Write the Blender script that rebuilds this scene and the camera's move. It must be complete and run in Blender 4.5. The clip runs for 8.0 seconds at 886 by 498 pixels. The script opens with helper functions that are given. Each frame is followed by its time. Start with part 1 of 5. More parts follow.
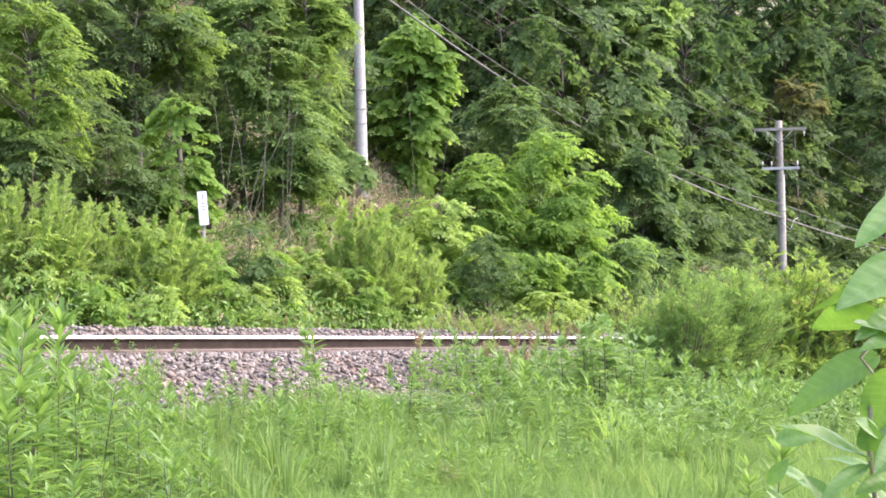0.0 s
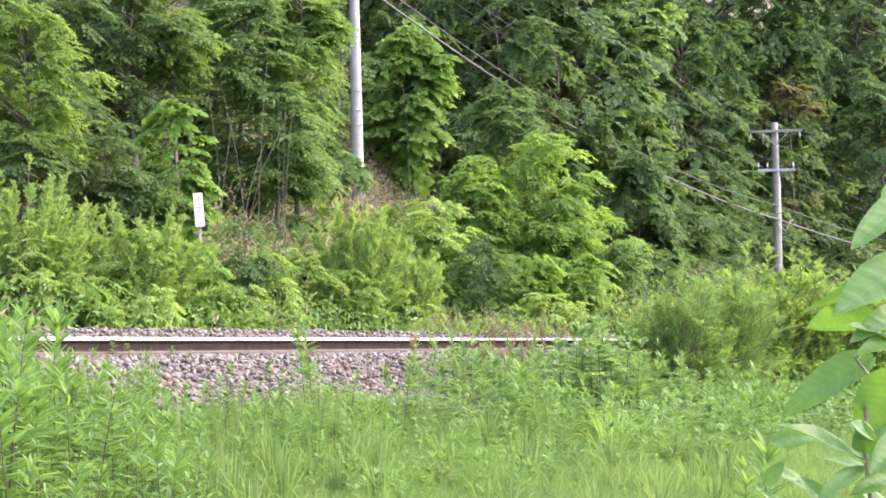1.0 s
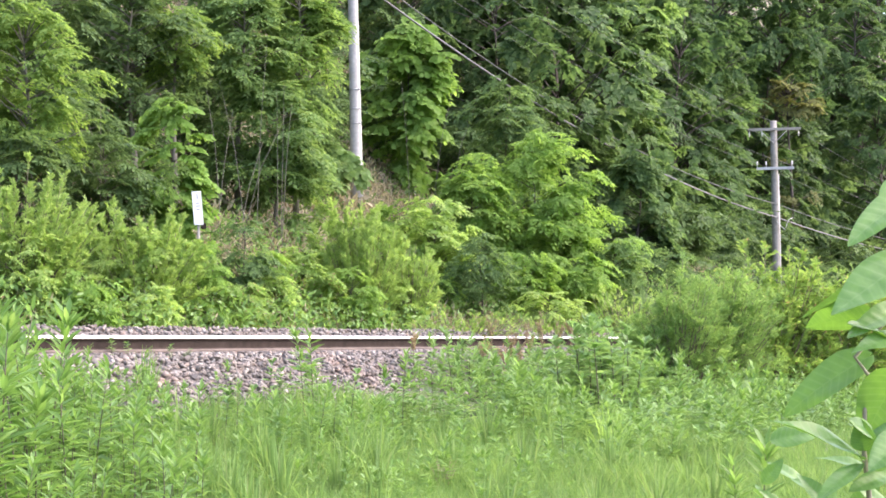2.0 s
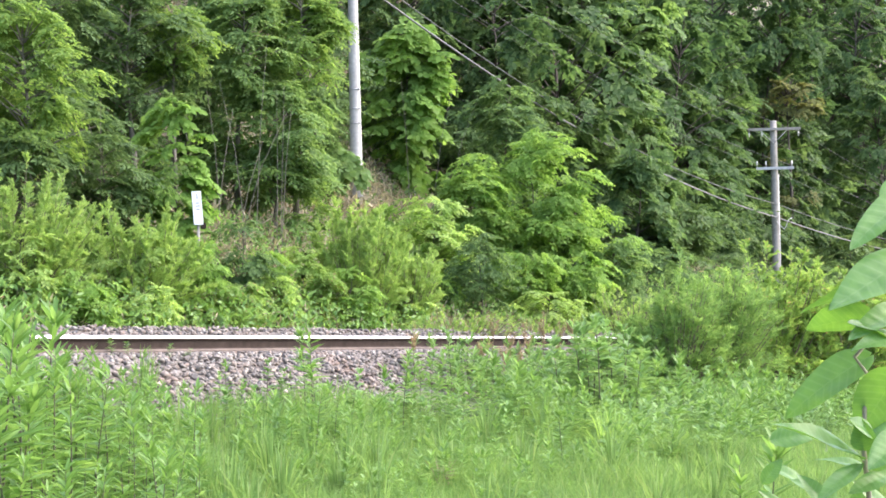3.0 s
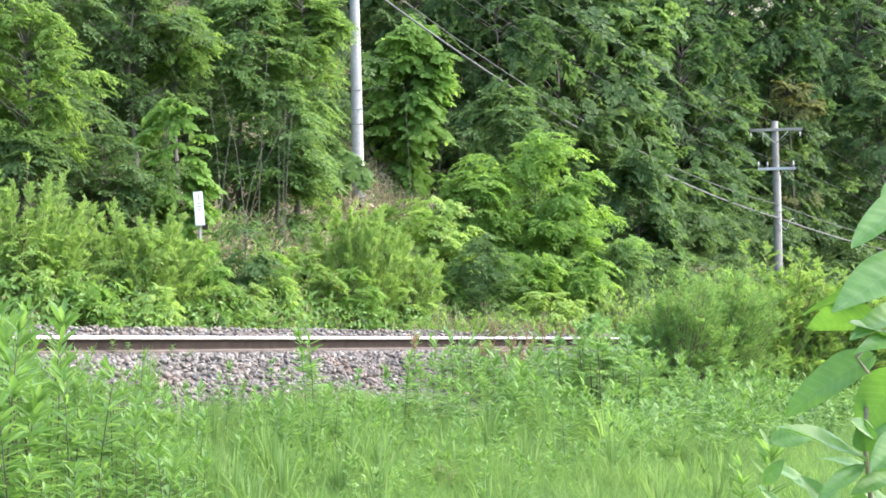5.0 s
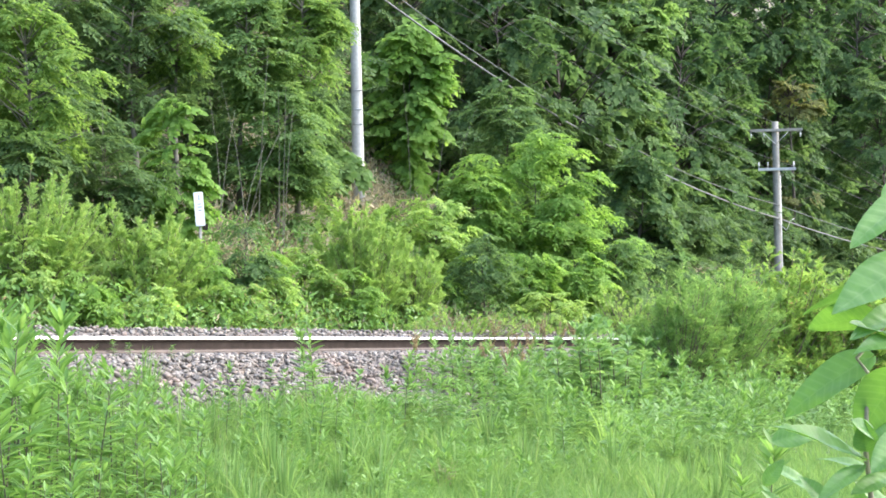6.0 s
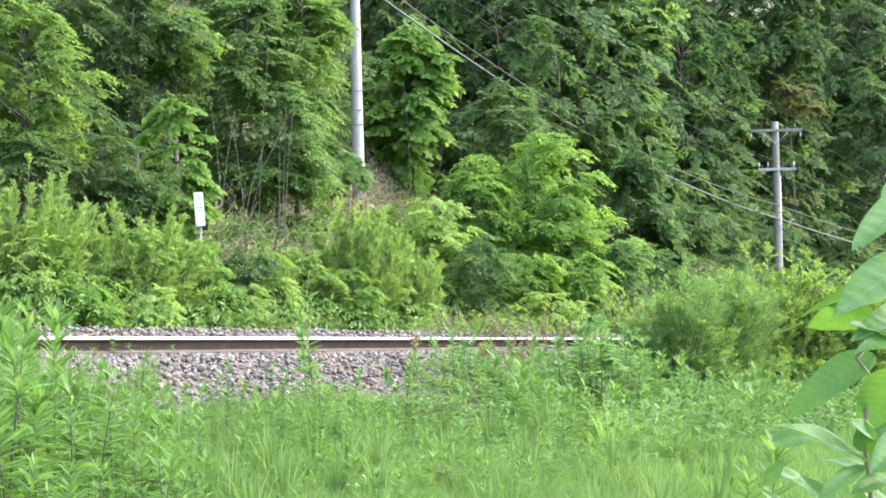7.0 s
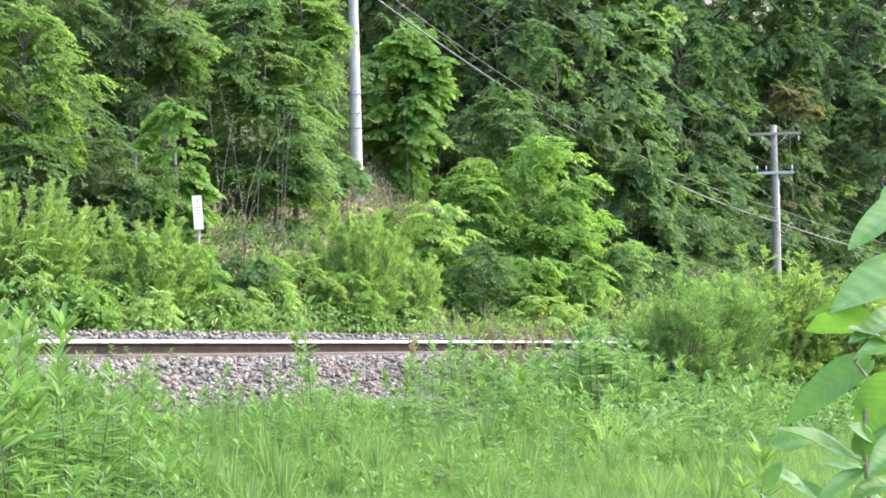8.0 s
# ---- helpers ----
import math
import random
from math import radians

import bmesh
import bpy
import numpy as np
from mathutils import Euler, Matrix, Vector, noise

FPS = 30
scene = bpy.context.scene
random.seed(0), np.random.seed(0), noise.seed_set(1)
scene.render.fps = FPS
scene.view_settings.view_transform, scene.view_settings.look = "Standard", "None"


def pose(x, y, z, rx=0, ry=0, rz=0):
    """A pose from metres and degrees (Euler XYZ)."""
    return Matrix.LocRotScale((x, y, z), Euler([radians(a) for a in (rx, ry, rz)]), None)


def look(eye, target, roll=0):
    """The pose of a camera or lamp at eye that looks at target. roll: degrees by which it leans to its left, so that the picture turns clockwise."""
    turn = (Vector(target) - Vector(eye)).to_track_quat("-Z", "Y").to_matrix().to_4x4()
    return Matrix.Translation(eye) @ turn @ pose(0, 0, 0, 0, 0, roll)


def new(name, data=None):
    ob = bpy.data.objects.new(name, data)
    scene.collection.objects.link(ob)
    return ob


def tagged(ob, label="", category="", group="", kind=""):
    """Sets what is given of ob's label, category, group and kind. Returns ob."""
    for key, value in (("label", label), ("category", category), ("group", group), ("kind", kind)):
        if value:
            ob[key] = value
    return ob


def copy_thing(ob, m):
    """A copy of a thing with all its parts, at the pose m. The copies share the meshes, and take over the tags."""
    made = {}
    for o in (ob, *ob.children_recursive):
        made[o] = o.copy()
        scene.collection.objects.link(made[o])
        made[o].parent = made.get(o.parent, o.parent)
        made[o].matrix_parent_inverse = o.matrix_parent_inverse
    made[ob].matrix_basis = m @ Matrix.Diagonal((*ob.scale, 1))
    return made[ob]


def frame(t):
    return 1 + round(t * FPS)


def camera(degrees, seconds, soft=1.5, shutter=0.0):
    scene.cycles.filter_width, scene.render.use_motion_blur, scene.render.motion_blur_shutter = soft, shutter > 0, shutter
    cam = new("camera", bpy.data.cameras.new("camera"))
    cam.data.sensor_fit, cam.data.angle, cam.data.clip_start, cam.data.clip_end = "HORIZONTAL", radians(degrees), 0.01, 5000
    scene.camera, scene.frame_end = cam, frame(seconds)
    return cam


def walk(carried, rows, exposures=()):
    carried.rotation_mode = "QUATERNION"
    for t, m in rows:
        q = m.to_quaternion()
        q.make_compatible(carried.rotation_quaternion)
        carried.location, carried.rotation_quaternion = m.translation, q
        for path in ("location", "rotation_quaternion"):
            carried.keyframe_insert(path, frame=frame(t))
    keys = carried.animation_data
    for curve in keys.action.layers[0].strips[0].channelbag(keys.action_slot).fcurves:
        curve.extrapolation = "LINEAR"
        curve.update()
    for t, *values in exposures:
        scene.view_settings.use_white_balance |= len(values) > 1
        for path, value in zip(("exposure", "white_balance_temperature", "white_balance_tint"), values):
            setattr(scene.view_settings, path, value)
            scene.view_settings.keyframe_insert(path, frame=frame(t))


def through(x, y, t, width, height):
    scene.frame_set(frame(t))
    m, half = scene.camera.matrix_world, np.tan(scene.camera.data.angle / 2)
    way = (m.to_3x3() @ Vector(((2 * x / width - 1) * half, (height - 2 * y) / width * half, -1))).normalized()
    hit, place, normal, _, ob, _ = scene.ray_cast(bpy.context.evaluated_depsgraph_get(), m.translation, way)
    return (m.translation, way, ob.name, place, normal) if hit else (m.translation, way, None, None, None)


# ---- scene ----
# ---- camera: hand-held at one spot, turning a little ----
cam = camera(32, 8.0, soft=1.68)
EYE_Z, TILT = 1.6, 92.91
TURNS = [(0.0, 0.193, 0.0), (0.5, 0.096, 0.006), (1.0, 0.042, 0.061), (1.5, 0.010, 0.0), (3.0, -0.010, -0.008),
         (3.5, -0.006, -0.004), (4.0, 0.0, 0.0), (4.5, 0.029, 0.004), (6.0, 0.059, 0.029), (6.5, 0.063, 0.031),
         (7.0, 0.063, 0.034), (7.5, 0.017, 0.094), (8.0, 0.002, 0.159)]
STOPS = 2.50
walk(cam, [(t, pose(0, 0, EYE_Z, TILT + up, 0, left)) for t, left, up in TURNS],
     [(0.0, STOPS, 6950, 26), (1.5, STOPS, 6900, 25), (3.0, STOPS, 6700, 17), (4.0, STOPS, 6600, 13), (6.0, STOPS, 6480, 10.5), (8.0, STOPS, 6480, 10.5)])

# ---- daylight ----
SUN_FROM = Vector((0.75, 0.10, 0.85)).normalized()
world = bpy.data.worlds.new("daylight")
scene.world = world
world.use_nodes = True
sky = world.node_tree.nodes.new("ShaderNodeTexSky")
sky.sky_type, sky.sun_disc = "NISHITA", False
sky.sun_elevation = math.asin(SUN_FROM.z)
sky.sun_rotation = math.atan2(SUN_FROM.x, SUN_FROM.y)
sky.dust_density = 3.0
world.node_tree.links.new(sky.outputs[0], world.node_tree.nodes["Background"].inputs[0])
world.node_tree.nodes["Background"].inputs[1].default_value = 0.15
sun = new("sun", bpy.data.lights.new("sun", "SUN"))
sun.data.energy, sun.data.angle, sun.data.color = 0.65, radians(90), (1.0, 0.95, 0.86)
sun.matrix_world = look(SUN_FROM * 100, (0, 0, 0))


# ---- materials ----
def nodes_of(name):
    m = bpy.data.materials.new(name)
    m.use_nodes = True
    t = m.node_tree
    return m, t, t.nodes, t.links, t.nodes["Principled BSDF"]


def ramp(n, l, fac, stops):
    r = n.new("ShaderNodeValToRGB")
    while len(r.color_ramp.elements) < len(stops):
        r.color_ramp.elements.new(0.5)
    for e, (p, c) in zip(r.color_ramp.elements, stops):
        e.position, e.color = p, (*c, 1)
    l.new(fac, r.inputs[0])
    return r.outputs[0]


def noise_tex(n, l, scale, detail=4, rough=0.6, vec=None):
    x = n.new("ShaderNodeTexNoise")
    x.inputs["Scale"].default_value, x.inputs["Detail"].default_value = scale, detail
    x.inputs["Roughness"].default_value = rough
    if vec is None:
        vec = n.new("ShaderNodeTexCoord").outputs["Object"]
    l.new(vec, x.inputs["Vector"])
    return x.outputs["Fac"]


def mixed(n, l, kind, fac, a, b):
    x = n.new("ShaderNodeMix")
    x.data_type, x.blend_type = "RGBA", kind
    for sock, v in ((x.inputs[0], fac), (x.inputs[6], a), (x.inputs[7], b)):
        if hasattr(v, "is_output"):
            l.new(v, sock)
        else:
            sock.default_value = v if isinstance(v, (int, float)) else (*v, 1)
    return x.outputs[2]


def bumped(n, l, p, height, strength, dist=0.01):
    b = n.new("ShaderNodeBump")
    b.inputs["Strength"].default_value, b.inputs["Distance"].default_value = strength, dist
    l.new(height, b.inputs["Height"])
    l.new(b.outputs[0], p.inputs["Normal"])


def leaf_mat(name, dark, mid, light, through=0.45, patch=0.6, gloss=0.55, extra=None, shine=0.14, glow=(1.25, 1.20, 0.88)):
    """Leaf: each leaf has its own tint, whole sprigs drift in tone; thin, so that light comes through."""
    m, t, n, l, p = nodes_of(name)
    g = n.new("ShaderNodeNewGeometry")
    stops = [(0.0, dark), (0.5, mid), (0.93, light)]
    if extra:
        stops.append((0.98, extra))
    c = ramp(n, l, g.outputs["Random Per Island"], stops)
    drift = ramp(n, l, noise_tex(n, l, patch, 3), [(0.3, (0.80, 0.84, 0.86)), (0.7, (1.14, 1.10, 1.0))])
    c = mixed(n, l, "MULTIPLY", 1.0, c, drift)
    l.new(c, p.inputs["Base Color"])
    p.inputs["Roughness"].default_value = gloss
    p.inputs["Specular IOR Level"].default_value = shine
    tr = n.new("ShaderNodeBsdfTranslucent")
    l.new(mixed(n, l, "MULTIPLY", 1.0, c, glow), tr.inputs[0])
    mx = n.new("ShaderNodeMixShader")
    mx.inputs[0].default_value = through
    l.new(p.outputs[0], mx.inputs[1])
    l.new(tr.outputs[0], mx.inputs[2])
    l.new(mx.outputs[0], n["Material Output"].inputs[0])
    return m


def plain_mat(name, stops, scale, rough=0.8, metal=0.0, bump=0.3, bscale=None, dist=0.01, island=False):
    m, t, n, l, p = nodes_of(name)
    f = noise_tex(n, l, scale, 6)
    c = ramp(n, l, f, stops)
    c = mixed(n, l, "MULTIPLY", 1.0, c, ramp(n, l, noise_tex(n, l, scale * 6, 4), [(0.25, (0.8, 0.8, 0.8)), (0.75, (1.15, 1.15, 1.15))]))
    if island:
        g = n.new("ShaderNodeNewGeometry")
        c = mixed(n, l, "MULTIPLY", 1.0, c, ramp(n, l, g.outputs["Random Per Island"], island))
    l.new(c, p.inputs["Base Color"])
    p.inputs["Roughness"].default_value, p.inputs["Metallic"].default_value = rough, metal
    bumped(n, l, p, noise_tex(n, l, bscale or scale * 8, 5), bump, dist)
    return m


def stone_mat(name, by_object):
    m, t, n, l, p = nodes_of(name)
    src = n.new("ShaderNodeObjectInfo").outputs["Random"] if by_object else n.new("ShaderNodeNewGeometry").outputs["Random Per Island"]
    c = ramp(n, l, src, [(0.0, (0.125, 0.115, 0.104)), (0.35, (0.175, 0.162, 0.147)), (0.6, (0.205, 0.19, 0.172)), (0.8, (0.21, 0.17, 0.142)), (0.95, (0.31, 0.295, 0.272))])
    c = mixed(n, l, "MULTIPLY", 1.0, c, ramp(n, l, noise_tex(n, l, 45, 5), [(0.3, (0.7, 0.7, 0.7)), (0.7, (1.2, 1.18, 1.15))]))
    c = mixed(n, l, "MIX", ramp(n, l, noise_tex(n, l, 1.3, 3), [(0.54, (0, 0, 0)), (0.70, (0.6, 0.6, 0.6))]), c, (0.19, 0.125, 0.095))
    l.new(c, p.inputs["Base Color"])
    p.inputs["Roughness"].default_value = 0.85
    bumped(n, l, p, noise_tex(n, l, 90, 5), 0.4, 0.006)
    return m


LEAF_GRASS = leaf_mat("grass_blade", (0.125, 0.225, 0.075), (0.17, 0.305, 0.095), (0.25, 0.39, 0.135), 0.52, 0.9, 0.5, (0.28, 0.36, 0.16))
LEAF_SEDGE = leaf_mat("sedge_blade", (0.20, 0.34, 0.09), (0.25, 0.42, 0.11), (0.33, 0.50, 0.15), 0.5, 0.9, 0.45, shine=0.3)
LEAF_WEED = leaf_mat("weed_leaf", (0.105, 0.22, 0.06), (0.158, 0.305, 0.082), (0.232, 0.392, 0.12), 0.47, 1.0, 0.42, shine=0.32)
LEAF_MUG = leaf_mat("mugwort_leaf", (0.15, 0.28, 0.105), (0.205, 0.365, 0.13), (0.285, 0.45, 0.185), 0.50, 1.0, 0.42, shine=0.32)
LEAF_WILLOW = leaf_mat("willow_leaf", (0.22, 0.36, 0.10), (0.285, 0.44, 0.13), (0.365, 0.51, 0.17), 0.57, 0.9, shine=0.25)
LEAF_LIME = leaf_mat("lime_leaf", (0.14, 0.265, 0.06), (0.185, 0.335, 0.078), (0.24, 0.40, 0.105), 0.56, 0.5)
LEAF_TREE = leaf_mat("broad_leaf", (0.078, 0.145, 0.062), (0.108, 0.198, 0.075), (0.155, 0.258, 0.096), 0.50, 0.25)
LEAF_MAPLE = leaf_mat("maple_leaf", (0.11, 0.198, 0.073), (0.15, 0.262, 0.09), (0.205, 0.33, 0.118), 0.52, 0.3)
# The next two: broad leaf darkened, shade of the wood put into its colour.
LEAF_DARK = leaf_mat("shaded_leaf", (0.07, 0.128, 0.055), (0.096, 0.172, 0.066), (0.136, 0.225, 0.085), 0.48, 0.22)
LEAF_DEEP = leaf_mat("deep_shaded_leaf", (0.052, 0.101, 0.044), (0.074, 0.143, 0.054), (0.105, 0.19, 0.07), 0.49, 0.22)
LEAF_YELLOW = leaf_mat("spring_leaf", (0.13, 0.235, 0.065), (0.175, 0.30, 0.08), (0.235, 0.36, 0.10), 0.57, 0.35)
LEAF_YEW = leaf_mat("needle_leaf", (0.145, 0.27, 0.085), (0.195, 0.345, 0.11), (0.265, 0.41, 0.14), 0.55, 1.4)
LEAF_ROSE = leaf_mat("young_shrub_leaf", (0.17, 0.295, 0.08), (0.22, 0.365, 0.095), (0.29, 0.43, 0.13), 0.57, 1.2, 0.4, (0.31, 0.24, 0.14))
LEAF_BRONZE = leaf_mat("bronze_leaf", (0.13, 0.14, 0.06), (0.165, 0.185, 0.075), (0.20, 0.235, 0.09), 0.45, 0.5)
LEAF_DRY = leaf_mat("dry_leaf", (0.18, 0.16, 0.105), (0.28, 0.255, 0.18), (0.43, 0.395, 0.295), 0.3, 1.0, 0.7)
LEAF_DOCK = leaf_mat("dock_seed", (0.29, 0.19, 0.13), (0.36, 0.25, 0.17), (0.30, 0.30, 0.15), 0.3, 2.0, 0.7)


def big_leaf_mat():
    """Large leaf: pale side veins run out from the midrib, along the leaf's own axes."""
    m = leaf_mat("large_leaf", (0.075, 0.18, 0.06), (0.11, 0.24, 0.078), (0.16, 0.31, 0.10), 0.4, 5.0, 0.36, shine=0.38, glow=(1.3, 1.3, 0.45))
    n, l = m.node_tree.nodes, m.node_tree.links
    p = n["Principled BSDF"]
    xyz = n.new("ShaderNodeSeparateXYZ")
    l.new(n.new("ShaderNodeTexCoord").outputs["Object"], xyz.inputs[0])

    def calc(op, a, b=0.0):
        x = n.new("ShaderNodeMath")
        x.operation = op
        for sock, v in zip(x.inputs, (a, b)):
            if isinstance(v, float):
                sock.default_value = v
            else:
                l.new(v, sock)
        return x.outputs[0]
    off = calc("ABSOLUTE", xyz.outputs[1])
    rib = calc("POWER", calc("ABSOLUTE", calc("SINE", calc("MULTIPLY", calc("SUBTRACT", xyz.outputs[0], calc("MULTIPLY", off, 0.55)), 34.0))), 14.0)
    mid = calc("LESS_THAN", off, 0.007)
    vein = calc("MULTIPLY", calc("MAXIMUM", rib, mid), 0.30)
    old = p.inputs["Base Color"].links[0].from_socket
    l.new(mixed(n, l, "MIX", vein, old, (0.24, 0.38, 0.17)), p.inputs["Base Color"])
    bumped(n, l, p, calc("SUBTRACT", 1.0, vein), 0.04, 0.02)
    return m


LEAF_BIG = big_leaf_mat()
BARK = plain_mat("bark", [(0.3, (0.035, 0.03, 0.025)), (0.7, (0.09, 0.078, 0.065))], 5, 0.9, 0, 0.8, 30, 0.02)
BARK_PALE = plain_mat("pale_bark", [(0.3, (0.09, 0.085, 0.07)), (0.7, (0.17, 0.16, 0.135))], 5, 0.9, 0, 0.5, 30, 0.01)
WEED_STEM = plain_mat("weed_stem", [(0.3, (0.045, 0.05, 0.025)), (0.7, (0.09, 0.085, 0.045))], 12, 0.6)
STALK = plain_mat("knotweed_stalk", [(0.3, (0.17, 0.15, 0.10)), (0.7, (0.26, 0.25, 0.16))], 14, 0.55)
STEM_BROWN = plain_mat("brown_stem", [(0.3, (0.09, 0.075, 0.05)), (0.7, (0.16, 0.135, 0.085))], 12, 0.7)


def ground_mat():
    """Mossy turf on the meadow side of the railway, brown leaf litter on the hillside."""
    m, t, n, l, p = nodes_of("earth")
    f = noise_tex(n, l, 1.2, 6)
    litter = ramp(n, l, f, [(0.3, (0.07, 0.068, 0.045)), (0.5, (0.108, 0.10, 0.068)), (0.7, (0.16, 0.142, 0.098))])
    turf = ramp(n, l, noise_tex(n, l, 2.3, 6), [(0.3, (0.05, 0.075, 0.028)), (0.55, (0.075, 0.12, 0.04)), (0.75, (0.12, 0.11, 0.06))])
    dot = n.new("ShaderNodeVectorMath")
    dot.operation = "DOT_PRODUCT"
    dot.inputs[1].default_value = (-0.0874, 0.0486, 0)
    l.new(n.new("ShaderNodeTexCoord").outputs["Object"], dot.inputs[0])
    side = ramp(n, l, dot.outputs["Value"], [(0.75, (0, 0, 0)), (1.0, (1, 1, 1))])
    c = mixed(n, l, "MIX", side, turf, litter)
    c = mixed(n, l, "MULTIPLY", 1.0, c, ramp(n, l, noise_tex(n, l, 9, 5), [(0.25, (0.75, 0.75, 0.75)), (0.75, (1.2, 1.2, 1.2))]))
    l.new(c, p.inputs["Base Color"])
    p.inputs["Roughness"].default_value = 0.95
    bumped(n, l, p, noise_tex(n, l, 14, 5), 0.8, 0.04)
    return m


EARTH = ground_mat()
GRAVEL = plain_mat("ballast_fines", [(0.3, (0.12, 0.107, 0.096)), (0.7, (0.19, 0.168, 0.148))], 9, 0.95, 0, 1.0, 26, 0.04)
STONE_ONE, STONE_MANY = stone_mat("ballast_stone", True), stone_mat("ballast_stones", False)
# Rust with the shade under the rail head put into its colour; little sheen.
SHADED_RUST = plain_mat("shaded_rail_rust", [(0.3, (0.022, 0.017, 0.0145)), (0.7, (0.05, 0.039, 0.033))], 7, 0.9, 0.0, 0.4, 60, 0.003)
SHADED_RUST.node_tree.nodes["Principled BSDF"].inputs["Specular IOR Level"].default_value = 0.08
FOOT_RUST = plain_mat("paler_rail_foot", [(0.3, (0.085, 0.066, 0.054)), (0.7, (0.15, 0.122, 0.104))], 7, 0.9, 0.0, 0.4, 60, 0.003)
STEEL = plain_mat("polished_rail", [(0.3, (0.86, 0.86, 0.88)), (0.7, (0.93, 0.93, 0.94))], 3, 0.4, 1.0, 0.05, 40, 0.001)
CONCRETE = plain_mat("pole_concrete", [(0.3, (0.33, 0.33, 0.325)), (0.7, (0.44, 0.44, 0.43))], 2.2, 0.85, 0, 0.25, 40, 0.004)
WOOD = plain_mat("weathered_pole", [(0.3, (0.18, 0.175, 0.16)), (0.7, (0.30, 0.29, 0.27))], 2.5, 0.9, 0, 0.6, 30, 0.01)
GALVANISED = plain_mat("galvanised_steel", [(0.3, (0.30, 0.31, 0.32)), (0.7, (0.45, 0.46, 0.47))], 6, 0.5, 0.6, 0.1)
CABLE = plain_mat("cable_sheath", [(0.3, (0.10, 0.102, 0.105)), (0.7, (0.145, 0.148, 0.15))], 4, 0.45)
WIRE = plain_mat("thin_wire", [(0.3, (0.06, 0.065, 0.065)), (0.7, (0.10, 0.105, 0.105))], 4, 0.5)
PORCELAIN = plain_mat("porcelain", [(0.3, (0.50, 0.50, 0.48)), (0.7, (0.60, 0.60, 0.58))], 6, 0.25, 0, 0.02)
WHITE = plain_mat("white_paint", [(0.3, (0.74, 0.75, 0.76)), (0.7, (0.82, 0.82, 0.82))], 8, 0.55, 0, 0.05)
INK = plain_mat("black_paint", [(0.3, (0.20, 0.20, 0.21)), (0.7, (0.28, 0.28, 0.29))], 8, 0.6)


# ---- mesh helpers ----
def mesh_from(name, verts, faces, material):
    """verts: (n, 3) array; faces: (m, k) array of one face size."""
    me = bpy.data.meshes.new(name)
    verts, faces = np.asarray(verts, "f4"), np.asarray(faces, "i4")
    k = faces.shape[1]
    me.vertices.add(len(verts))
    me.vertices.foreach_set("co", verts.ravel())
    me.loops.add(faces.size)
    me.loops.foreach_set("vertex_index", faces.ravel())
    me.polygons.add(len(faces))
    me.polygons.foreach_set("loop_start", np.arange(0, faces.size, k, dtype="i4"))
    me.update(calc_edges=True)
    me.materials.append(material)
    return me


def part(name, data, material, parent, label=""):
    """Links a bmesh or a mesh as one object under parent."""
    if isinstance(data, bmesh.types.BMesh):
        me = bpy.data.meshes.new(name)
        data.to_mesh(me)
        data.free()
        me.materials.append(material)
    else:
        me = data
    ob = new(name, me)
    ob.parent = parent
    return tagged(ob, label) if label else ob


def smooth(me):
    me.polygons.foreach_set("use_smooth", np.ones(len(me.polygons), bool))
    return me


def tube(bm, pts, radii, sides=6):
    rings = []
    for i, p in enumerate(pts):
        d = (Vector(pts[min(i + 1, len(pts) - 1)]) - Vector(pts[max(i - 1, 0)])).normalized()
        a = d.cross((0.31, 0.95, 0.02)).normalized()
        b = d.cross(a)
        rings.append([bm.verts.new(Vector(p) + float(radii[i]) * (math.cos(q) * a + math.sin(q) * b))
                      for q in (2 * math.pi * k / sides for k in range(sides))])
    for r, s in zip(rings, rings[1:]):
        for k in range(sides):
            bm.faces.new((r[k], r[(k + 1) % sides], s[(k + 1) % sides], s[k])).smooth = True
    bm.faces.new(rings[0][::-1])
    bm.faces.new(rings[-1])


def box(bm, centre, size, turn=None, bevel=0.0):
    m = Matrix.Translation(centre) @ (turn.to_4x4() if turn else Matrix()) @ Matrix.Diagonal((*size, 1))
    made = bmesh.ops.create_cube(bm, size=1, matrix=m)
    if bevel:
        edges = list({e for v in made["verts"] for e in v.link_edges})
        bmesh.ops.bevel(bm, geom=edges, offset=bevel, segments=2, affect="EDGES")


def unit(a):
    return a / np.maximum(np.linalg.norm(a, axis=1, keepdims=True), 1e-6)


def leaves_mesh(name, base, way, face, length, width, material, droop=0.15, wide=False):
    """Many leaves: base points, directions, upward sides, lengths and widths, each folded along its midrib."""
    n = len(base)
    length, width = np.broadcast_to(length, n)[:, None], np.broadcast_to(width, n)[:, None]
    side = unit(np.cross(way, face))
    up = unit(np.cross(side, way))
    down = np.array([0, 0, -1.0]) * length * droop
    tip = base + way * length + down
    if wide:
        a, b = base + way * length * 0.22, base + way * length * 0.62 + down * 0.4
        lift = up * width * 0.10
        v = np.stack([base, a + side * width * 0.42 + lift, b + side * width * 0.46 + lift, tip,
                      b - side * width * 0.46 + lift, a - side * width * 0.42 + lift], 1).reshape(-1, 3)
        i = np.arange(n)[:, None] * 6
        f = np.concatenate([i + [0, 1, 2, 3], i + [0, 3, 4, 5]])
        return mesh_from(name, v, f, material)
    mid = base + way * length * 0.45 + up * width * 0.15 + down * 0.25
    v = np.stack([base, mid + side * width * 0.5, tip, mid - side * width * 0.5], 1).reshape(-1, 3)
    i = np.arange(n)[:, None] * 4
    f = np.concatenate([i + [0, 1, 2], i + [0, 2, 3]])
    return mesh_from(name, v, f, material)


